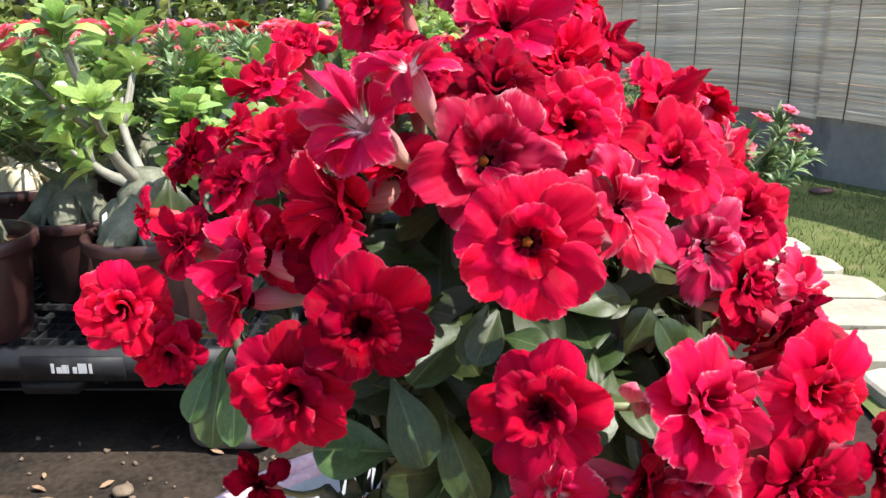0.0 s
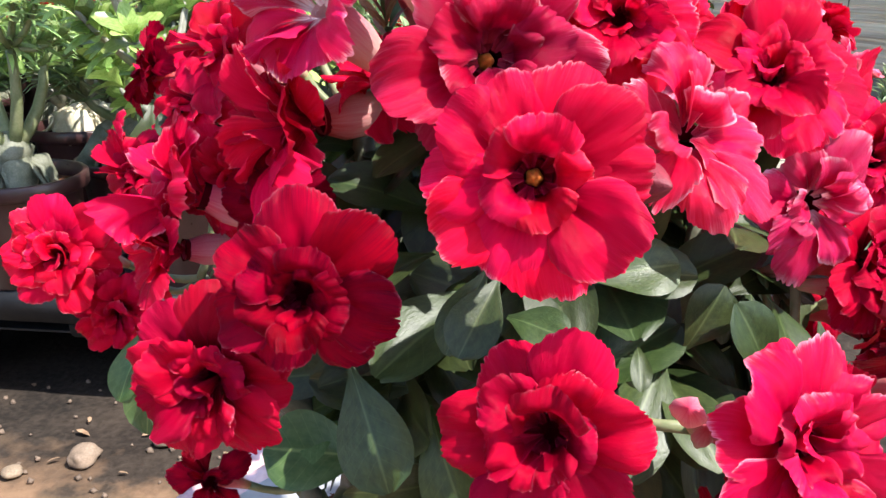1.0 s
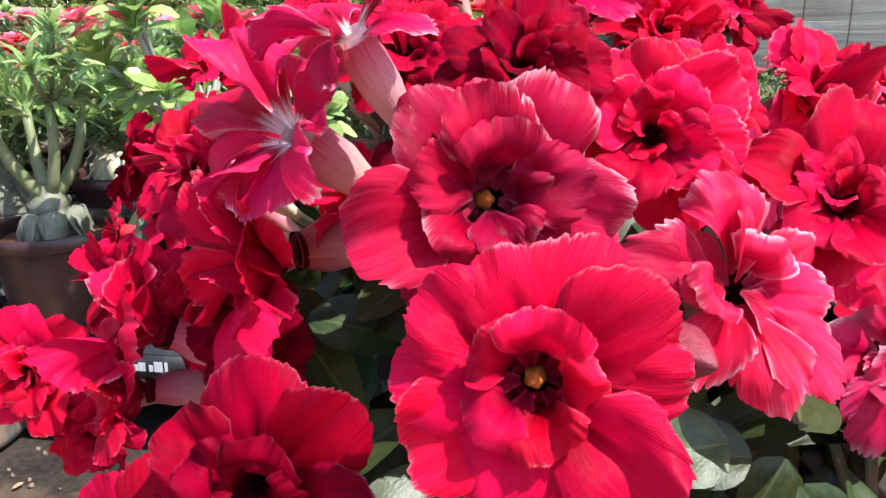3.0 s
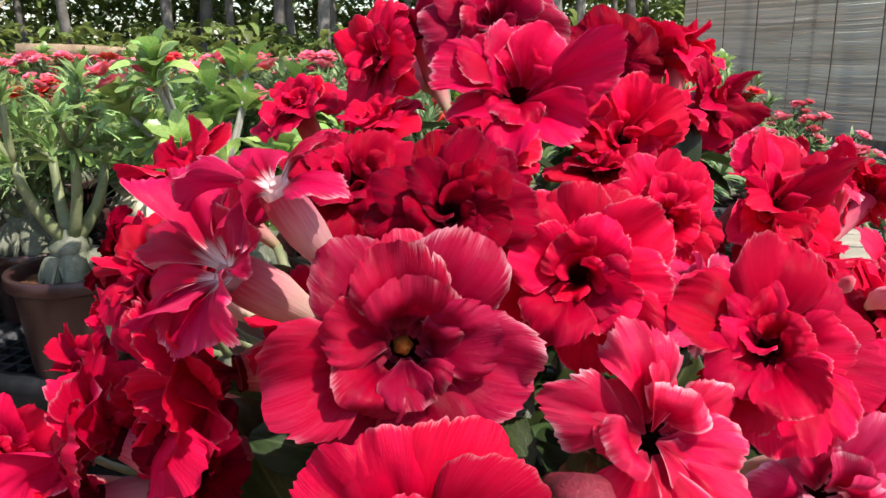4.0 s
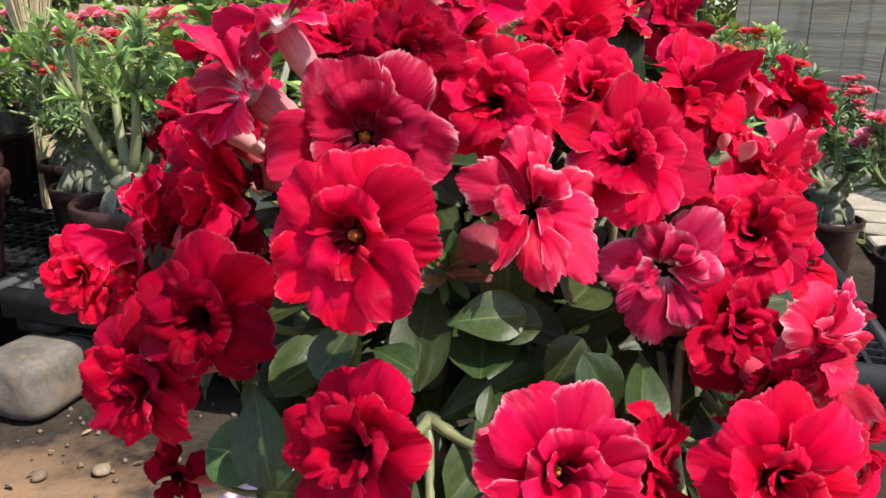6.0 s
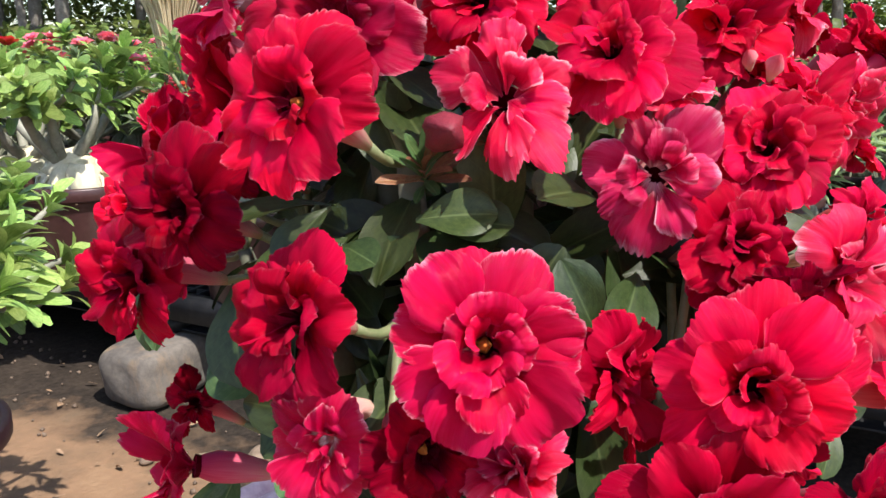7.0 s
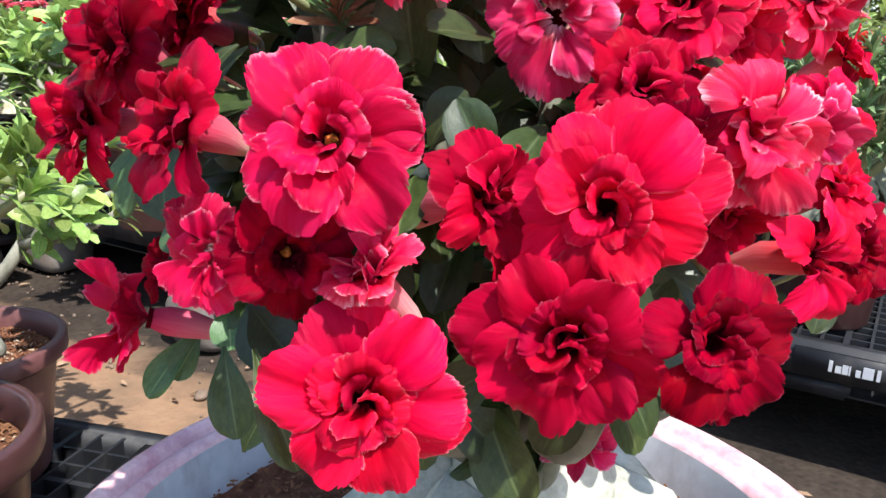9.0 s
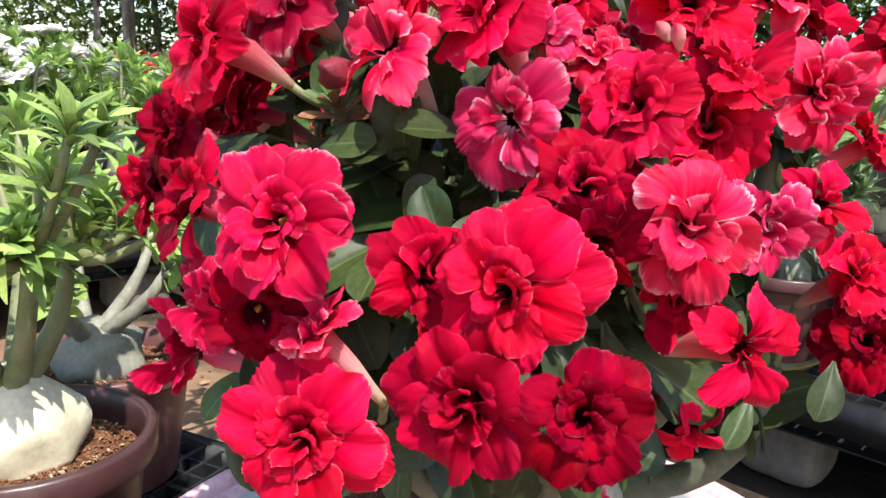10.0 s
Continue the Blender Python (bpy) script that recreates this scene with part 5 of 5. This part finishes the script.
bloom("loose", "deep", (-0.192, 0.552, 0.860), (-0.48, -0.74, 0.48), 0.060, 55)
bloom("rose", "red", (-0.152, 0.559, 0.906), (-0.34, -0.78, 0.52), 0.066, 56)
bloom("loose", "dark", (-0.068, 0.450, 0.878), (-0.19, -0.94, 0.29), 0.056, 57)
bloom("loose", "deep", (0.228, 0.525, 0.795), (0.74, -0.64, -0.21), 0.054, 58)
bloom("loose", "dark", (0.214, 0.459, 0.832), (0.70, -0.63, -0.35), 0.060, 59)
bloom("loose", "pink", (0.147, 0.579, 0.615), (0.37, -0.93, 0.05), 0.050, 60)
# flowers a little deeper in the crown
bloom("loose", "red", (-0.117, 0.547, 0.976), (-0.60, -0.36, 0.72), 0.060, 61)
bloom("loose", "rosy", (0.196, 0.668, 0.964), (0.51, 0.03, 0.86), 0.062, 62)
bloom("rose", "red", (0.081, 0.588, 0.976), (0.05, -0.31, 0.95), 0.060, 63)
bloom("loose", "crimson", (0.123, 0.608, 0.935), (0.26, -0.25, 0.93), 0.054, 64)
bloom("loose", "red", (0.027, 0.566, 0.986), (-0.17, -0.37, 0.91), 0.060, 65)
bloom("rose", "red", (-0.033, 0.586, 0.996), (-0.38, -0.27, 0.88), 0.056, 66)
bloom("loose", "red", (0.119, 0.837, 1.028), (0.15, 0.55, 0.82), 0.070, 67)
bloom("loose", "red", (0.030, 0.774, 1.039), (-0.13, 0.38, 0.91), 0.070, 68)
bloom("rose", "crimson", (-0.041, 0.725, 1.042), (-0.36, 0.21, 0.91), 0.070, 69)
bloom("loose", "red", (0.188, 0.623, 0.927), (0.53, -0.17, 0.83), 0.060, 70)
bloom("loose", "red", (0.266, 0.774, 0.936), (0.66, 0.38, 0.65), 0.060, 71)
bloom("loose", "dark", (-0.189, 0.588, 0.920), (-0.80, -0.22, 0.56), 0.054, 72)
bloom("loose", "red", (-0.026, 0.472, 0.930), (-0.34, -0.66, 0.67), 0.060, 73)
bloom("loose", "pink", (0.124, 0.529, 0.930), (0.23, -0.56, 0.80), 0.052, 74)
bloom("loose", "rosy", (0.150, 0.551, 0.918), (0.36, -0.49, 0.80), 0.054, 75)
bloom("rose", "red", (0.198, 0.563, 0.855), (0.62, -0.47, 0.62), 0.052, 76)
bloom("loose", "red", (0.204, 0.711, 0.953), (0.53, 0.20, 0.82), 0.070, 77)
bloom("loose", "red", (0.250, 0.744, 0.871), (0.74, 0.35, 0.58), 0.060, 78)
bloom("loose", "red", (0.217, 0.593, 0.909), (0.62, -0.28, 0.73), 0.060, 79)
bloom("loose", "red", (-0.156, 0.602, 0.939), (-0.74, -0.19, 0.64), 0.050, 80)
bloom("loose", "red", (0.141, 0.866, 1.029), (0.21, 0.56, 0.80), 0.075, 81)
bloom("loose", "deep", (0.160, 0.834, 0.974), (0.32, 0.54, 0.78), 0.062, 82)
bloom("loose", "red", (0.113, 0.681, 1.000), (0.17, 0.00, 0.98), 0.060, 83)
bloom("loose", "red", (-0.141, 0.579, 0.914), (-0.72, -0.34, 0.60), 0.060, 84)
bloom("loose", "sheen_red", (-0.095, 0.531, 0.938), (-0.56, -0.50, 0.66), 0.060, 85, tube=0.016)


def leaf_mesh(seed, narrow=0.5):
    """One obovate leaf along +x, 1 long, with a midrib trough and a waved edge."""
    nu, nv = 12, 8
    off = Vector((seed * 3.1, 0, 0))
    verts, uvs, faces = [], [], []
    for i in range(nu + 1):
        u = i / nu
        w = narrow * (0.1 + 0.9 * math.sin(math.pi / 2 * min(1, u / 0.68)) ** 1.4) * (1 if u < 0.68 else math.sqrt(max(0.0, 1 - ((u - 0.68) / 0.325) ** 2)))
        for j in range(nv + 1):
            v = 2 * j / nv - 1
            z = 0.22 * abs(v) * w * (1 - 0.4 * u) + 0.05 * u * abs(v) * noise.noise(off + Vector((u * 3, v * 2, 0))) - 0.2 * u * u + 0.03 * noise.noise(off + Vector((u * 2, v, 5)))
            verts.append((u, v * w / 2, z))
            uvs.append((u, (v + 1) / 2))
    for i in range(nu):
        for j in range(nv):
            a = i * (nv + 1) + j
            faces.append((a, a + nv + 1, a + nv + 2, a + 1))
    return verts, faces, uvs


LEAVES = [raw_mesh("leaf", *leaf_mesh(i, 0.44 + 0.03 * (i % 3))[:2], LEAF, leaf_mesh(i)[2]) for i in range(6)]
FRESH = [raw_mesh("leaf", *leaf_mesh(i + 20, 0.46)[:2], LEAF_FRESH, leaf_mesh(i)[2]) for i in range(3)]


def leaf(base, tip, face, wide=1.0, seed=0, fresh=False):
    """One leaf from base to tip; face: the way its upper side looks."""
    base, tip, face = Vector(base), Vector(tip), Vector(face)
    x = (tip - base).normalized()
    y = face.cross(x).normalized()
    z = x.cross(y)
    k = (tip - base).length
    m = Matrix(((x.x, y.x, z.x, 0), (x.y, y.y, z.y, 0), (x.z, y.z, z.z, 0), (0, 0, 0, 1)))
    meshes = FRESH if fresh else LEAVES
    piece("leaf", meshes[seed % len(meshes)], rose, Matrix.Translation(base - rose.location) @ m @ Matrix.Diagonal((k, k * wide, k, 1)))


# branches to every flowering tip, and the leaves round them
rnd = random.Random(41)
for n, tip in enumerate(TIPS):
    verts, faces, uvs = [], [], []
    start = (HUB - rose.location) + Vector((rnd.uniform(-0.02, 0.02), rnd.uniform(-0.02, 0.02), rnd.uniform(-0.06, 0.02)))
    end = tip - rose.location
    out = Vector((end.x, end.y, 0)) * 0.22
    sweep(verts, faces, uvs, curve_points(start, end, out + Vector((0, 0, -0.02)), 9), [0.02, 0.0175, 0.015, 0.013, 0.0115, 0.01, 0.0085, 0.0075, 0.006], 9, 0.12, n)
    piece("branch", raw_mesh("branch", verts, faces, BRANCH, uvs), rose)
    way = (tip - Vector((AXIS.x, AXIS.y, 0.6))).normalized()
    side = way.orthogonal().normalized()
    for i in range(11):
        d = (Matrix.Rotation(i * 2.4 + rnd.uniform(-0.4, 0.4), 3, way) @ side) * 0.95 + way * rnd.uniform(-0.5, 0.25)
        k = rnd.uniform(0.045, 0.07)
        b = tip - way * rnd.uniform(0.005, 0.045)
        leaf(b, b + d.normalized() * k, way + Vector((0, 0, 0.3)), rnd.uniform(0.9, 1.15), n + i)

def bud(at, way, length, mat, seed, label):
    """A closed bud or a wilted flower, twisted to a point."""
    at, way = Vector(at) - rose.location, Vector(way).normalized()
    verts, faces, uvs = [], [], []
    n = 9
    sweep(verts, faces, uvs, [at + way * length * i / (n - 1) + Vector((0, 0, -0.1 * length * (i / n) ** 2)) for i in range(n)], [length * q for q in (0.06, 0.1, 0.13, 0.17, 0.21, 0.2, 0.16, 0.1, 0.02)], 14, 0.5, seed)
    piece("bud", raw_mesh("bud", verts, faces, mat, uvs), rose, None, label)


bud((0.068, 0.425, 0.9), (0.55, -0.8, 0.25), 0.04, WILT, 2.0, "dark wilted flower")
bud((0.085, 0.35, 0.79), (0.4, -0.8, 0.3), 0.022, WILT, 5.0, "small dark bud")
for n, (x, y, z) in enumerate(((0.105, 0.372, 0.815), (0.112, 0.374, 0.823), (0.1, 0.37, 0.826), (0.19, 0.56, 0.93), (0.2, 0.555, 0.925))):
    bud((x, y, z), (0.2 * math.sin(n * 2.0), -0.6, 0.7 + 0.2 * math.cos(n)), 0.018 + 0.004 * (n % 3), TUBE, n, "green-pink flower bud")

SHOOTS = [raw_mesh("leaf", *leaf_mesh(i + 40, 0.26)[:2], (SHOOT, SHOOT, LEAF_FRESH)[i], leaf_mesh(i)[2]) for i in range(3)]


def shoot(at, way, count, size, seed):
    """A tuft of narrow young leaves at a branch end."""
    rnd = random.Random(seed)
    at, way = Vector(at), Vector(way).normalized()
    side = way.orthogonal().normalized()
    for i in range(count):
        lean = 0.15 + 1.0 * i / count
        d = (Matrix.Rotation(i * 2.4, 3, way) @ side) * math.sin(lean) + way * math.cos(lean)
        k = size * rnd.uniform(0.6, 1.1)
        x = d.normalized()
        y = way.cross(x).normalized()
        z = x.cross(y)
        m = Matrix(((x.x, y.x, z.x, 0), (x.y, y.y, z.y, 0), (x.z, y.z, z.z, 0), (0, 0, 0, 1)))
        piece("leaf", SHOOTS[rnd.choice((0, 0, 1, 2))], rose, Matrix.Translation(at - rose.location - way * size * 0.5 * i / count) @ m @ Matrix.Diagonal((k, k, k, 1)))


shoot((0.062, 0.425, 0.885), (0.25, -0.6, 0.75), 22, 0.024, 3)
shoot((0.085, 0.45, 0.9), (0.35, -0.5, 0.8), 18, 0.02, 8)
shoot((-0.03, 0.5, 0.955), (0.0, -0.4, 0.9), 12, 0.022, 9)

# leaves deeper inside the crown
rnd = random.Random(58)
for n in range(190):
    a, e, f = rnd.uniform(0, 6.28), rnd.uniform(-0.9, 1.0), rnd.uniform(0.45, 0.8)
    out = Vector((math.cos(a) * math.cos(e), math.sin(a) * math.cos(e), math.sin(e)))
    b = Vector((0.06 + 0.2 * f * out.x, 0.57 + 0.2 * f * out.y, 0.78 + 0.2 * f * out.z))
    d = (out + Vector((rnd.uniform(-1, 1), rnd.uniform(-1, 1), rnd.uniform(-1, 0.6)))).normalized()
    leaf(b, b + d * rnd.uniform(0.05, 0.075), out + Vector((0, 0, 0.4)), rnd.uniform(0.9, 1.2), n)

# single leaves that stand clear of the flowers
leaf((-0.094, 0.460, 0.674), (-0.106, 0.423, 0.639), (0.42, -0.72, 0.74), 0.93, 0, True)
leaf((-0.090, 0.462, 0.674), (-0.090, 0.436, 0.651), (0.42, -0.72, 0.74), 1.30, 1, True)
leaf((-0.022, 0.426, 0.721), (-0.007, 0.411, 0.702), (0.42, -0.72, 0.74), 1.70, 2, True)
leaf((0.006, 0.396, 0.710), (0.029, 0.379, 0.670), (0.42, -0.72, 0.74), 1.12, 3, False)
leaf((0.088, 0.339, 0.748), (0.120, 0.327, 0.709), (0.42, -0.72, 0.74), 0.71, 4, False)
leaf((0.058, 0.366, 0.753), (0.085, 0.360, 0.740), (0.42, -0.72, 0.74), 1.47, 5, False)
leaf((0.111, 0.433, 0.824), (0.126, 0.433, 0.852), (0.42, -0.72, 0.74), 1.65, 6, False)
leaf((0.119, 0.476, 0.817), (0.130, 0.472, 0.843), (0.42, -0.72, 0.74), 1.70, 7, False)
leaf((0.066, 0.409, 0.864), (0.101, 0.413, 0.873), (0.37, -0.74, 0.75), 1.39, 8, False)
leaf((-0.199, 0.709, 0.850), (-0.178, 0.706, 0.863), (0.37, -0.74, 0.75), 1.70, 9, False)
leaf((-0.149, 0.476, 0.800), (-0.155, 0.446, 0.752), (0.00, -0.82, 0.76), 1.03, 10, True)
leaf((-0.136, 0.464, 0.801), (-0.137, 0.436, 0.759), (0.00, -0.82, 0.76), 0.90, 11, True)
leaf((-0.156, 0.476, 0.800), (-0.169, 0.451, 0.769), (0.00, -0.82, 0.76), 1.00, 12, True)
leaf((-0.029, 0.397, 0.825), (-0.009, 0.369, 0.787), (0.08, -0.77, 0.81), 1.25, 13, False)
leaf((-0.048, 0.449, 0.765), (-0.072, 0.429, 0.760), (0.08, -0.77, 0.81), 1.70, 14, True)
leaf((-0.031, 0.439, 0.753), (-0.080, 0.427, 0.764), (0.00, -0.82, 0.76), 1.65, 15, True)
leaf((0.072, 0.420, 0.860), (0.107, 0.414, 0.869), (0.13, -0.76, 0.81), 1.36, 16, False)
leaf((0.030, 0.392, 0.869), (0.018, 0.367, 0.851), (0.13, -0.76, 0.81), 1.25, 17, False)
leaf((-0.002, 0.482, 0.834), (-0.023, 0.457, 0.822), (0.13, -0.76, 0.81), 1.49, 18, False)
leaf((0.164, 0.711, 0.632), (0.237, 0.733, 0.699), (0.13, -0.76, 0.81), 1.13, 19, False)
leaf((0.216, 0.647, 0.694), (0.225, 0.650, 0.743), (0.13, -0.76, 0.81), 1.32, 20, False)
leaf((0.038, 0.407, 0.847), (0.066, 0.398, 0.853), (0.13, -0.76, 0.81), 1.29, 21, False)
leaf((-0.022, 0.448, 0.817), (-0.042, 0.428, 0.811), (0.08, -0.77, 0.81), 1.70, 22, False)
leaf((0.025, 0.403, 0.868), (0.012, 0.378, 0.846), (0.08, -0.77, 0.81), 1.01, 23, False)
leaf((0.034, 0.398, 0.851), (0.056, 0.384, 0.852), (0.08, -0.77, 0.81), 1.63, 24, False)
leaf((-0.033, 0.489, 0.941), (-0.044, 0.473, 0.954), (0.20, -0.81, 0.74), 0.58, 25, True)
leaf((-0.095, 0.751, 0.972), (-0.112, 0.741, 1.008), (0.20, -0.81, 0.74), 0.93, 26, True)
leaf((0.126, 0.624, 0.945), (0.115, 0.616, 0.981), (0.20, -0.81, 0.74), 0.76, 27, False)
leaf((-0.005, 0.492, 0.940), (0.005, 0.485, 0.972), (0.00, -0.82, 0.76), 0.99, 28, False)
leaf((-0.144, 0.549, 0.875), (-0.169, 0.542, 0.902), (0.00, -0.82, 0.76), 1.18, 29, False)
leaf((-0.122, 0.567, 0.879), (-0.140, 0.558, 0.903), (0.00, -0.82, 0.76), 1.70, 30, False)
leaf((0.268, 0.686, 0.730), (0.273, 0.660, 0.698), (0.58, -0.65, 0.70), 1.20, 31, False)
leaf((0.254, 0.584, 0.729), (0.255, 0.557, 0.706), (0.58, -0.65, 0.70), 0.89, 32, False)
leaf((0.168, 0.656, 0.923), (0.201, 0.663, 0.913), (0.58, -0.65, 0.70), 1.60, 33, True)
leaf((-0.081, 0.597, 0.811), (-0.043, 0.614, 0.820), (0.58, -0.65, 0.70), 1.70, 34, False)
leaf((-0.260, 0.714, 0.877), (-0.248, 0.689, 0.825), (0.58, -0.65, 0.70), 1.61, 35, False)
leaf((0.087, 0.412, 0.835), (0.088, 0.393, 0.827), (0.17, -0.79, 0.77), 1.00, 36, False)
leaf((0.182, 0.507, 0.759), (0.181, 0.508, 0.814), (0.17, -0.79, 0.77), 0.48, 37, False)
leaf((0.147, 0.430, 0.813), (0.133, 0.422, 0.849), (0.17, -0.79, 0.77), 1.21, 38, False)
leaf((-0.005, 0.454, 0.747), (-0.035, 0.441, 0.780), (0.17, -0.79, 0.77), 1.38, 39, False)
leaf((-0.030, 0.440, 0.613), (-0.015, 0.441, 0.645), (0.42, -0.72, 0.74), 1.30, 40, True)
leaf((0.109, 0.518, 0.638), (0.095, 0.509, 0.692), (0.42, -0.72, 0.74), 1.07, 41, False)
leaf((0.123, 0.526, 0.637), (0.112, 0.518, 0.686), (0.39, -0.72, 0.76), 0.86, 42, False)
leaf((0.127, 0.665, 0.931), (0.117, 0.661, 0.982), (0.20, -0.81, 0.74), 0.90, 50, False)
leaf((0.129, 0.666, 0.931), (0.135, 0.664, 0.976), (0.20, -0.81, 0.74), 0.80, 51, True)
leaf((0.123, 0.665, 0.934), (0.128, 0.670, 1.004), (0.20, -0.81, 0.74), 0.80, 52, False)
leaf((0.132, 0.665, 0.925), (0.142, 0.661, 0.960), (0.20, -0.81, 0.74), 1.00, 53, True)


# ---- litter on the ground ----
def scatter(name, count, seed, area, mat, build, label, category):
    rnd = random.Random(seed)
    verts, faces = [], []
    for _ in range(count):
        build(verts, faces, rnd.uniform(area[0], area[1]), rnd.uniform(area[2], area[3]), rnd)
    return tagged(new(name, raw_mesh(name, verts, faces, mat)), label, category, kind="stuff")


def dry_leaf(verts, faces, x, y, rnd):
    s, m = rnd.uniform(0.008, 0.022), pose(x, y, 0.006, rnd.uniform(-25, 25), rnd.uniform(-25, 25), rnd.uniform(0, 360))
    b = len(verts)
    for px, py, pz in ((-1, 0, 0), (-0.4, -0.35, 0.15), (-0.4, 0.35, 0.15), (0.4, -0.32, 0.2), (0.4, 0.32, 0.1), (1, 0, 0)):
        verts.append(tuple(m @ Vector((px * s, py * s, pz * s))))
    faces += [(b, b + 1, b + 2), (b + 1, b + 3, b + 4, b + 2), (b + 3, b + 5, b + 4)]


def crumb(verts, faces, x, y, rnd):
    s, m = rnd.uniform(0.003, 0.011), pose(x, y, 0.0, rnd.uniform(0, 360), rnd.uniform(0, 360), rnd.uniform(0, 360))
    b = len(verts)
    for p in ((1, 0, 0), (-1, 0, 0), (0, 1, 0), (0, -1, 0), (0, 0, 1), (0, 0, -1)):
        verts.append(tuple(m @ (Vector(p) * s * rnd.uniform(0.6, 1.2))))
    faces += [(b, b + 2, b + 4), (b + 2, b + 1, b + 4), (b + 1, b + 3, b + 4), (b + 3, b, b + 4), (b + 2, b, b + 5), (b + 1, b + 2, b + 5), (b + 3, b + 1, b + 5), (b, b + 3, b + 5)]


scatter("leaf_litter", 130, 3, (-2.6, 0.9, 0.9, 1.75), LITTER, dry_leaf, "dry brown fallen leaves on the earth", "leaf litter")
scatter("gravel", 420, 6, (-2.8, 1.1, 1.2, 1.75), PEBBLE, crumb, "small stones and clods on the earth", "gravel")
for x, y, s in ((-0.86, 1.42, 0.034), (-0.98, 1.36, 0.02), (-0.72, 1.5, 0.022), (-1.1, 1.3, 0.018)):
    ob = thing("stone", (x, y, 0), "small pale stone lying on the earth", "stone", "stones on the earth")
    bm = bmesh.new()
    bmesh.ops.create_icosphere(bm, subdivisions=3, radius=s)
    for v in bm.verts:
        v.co *= 1 + 0.3 * noise.noise(v.co * 40 + Vector((x * 9, y * 9, 0)))
        v.co.z = v.co.z * 0.6 + s * 0.4
    part("rock", bm, PEBBLE, ob)

tile = thing("broken_tile", (2.31, 4.59, 0.014), "small red-brown piece of broken tile on the lawn", "tile")
tile.rotation_euler = (0, 0, 0.3)
bm = bmesh.new()
box(bm, (-0.07, -0.035, 0.0), (0.07, 0.035, 0.03), 0.006)
part("fragment", bm, POT_CLAY, tile)
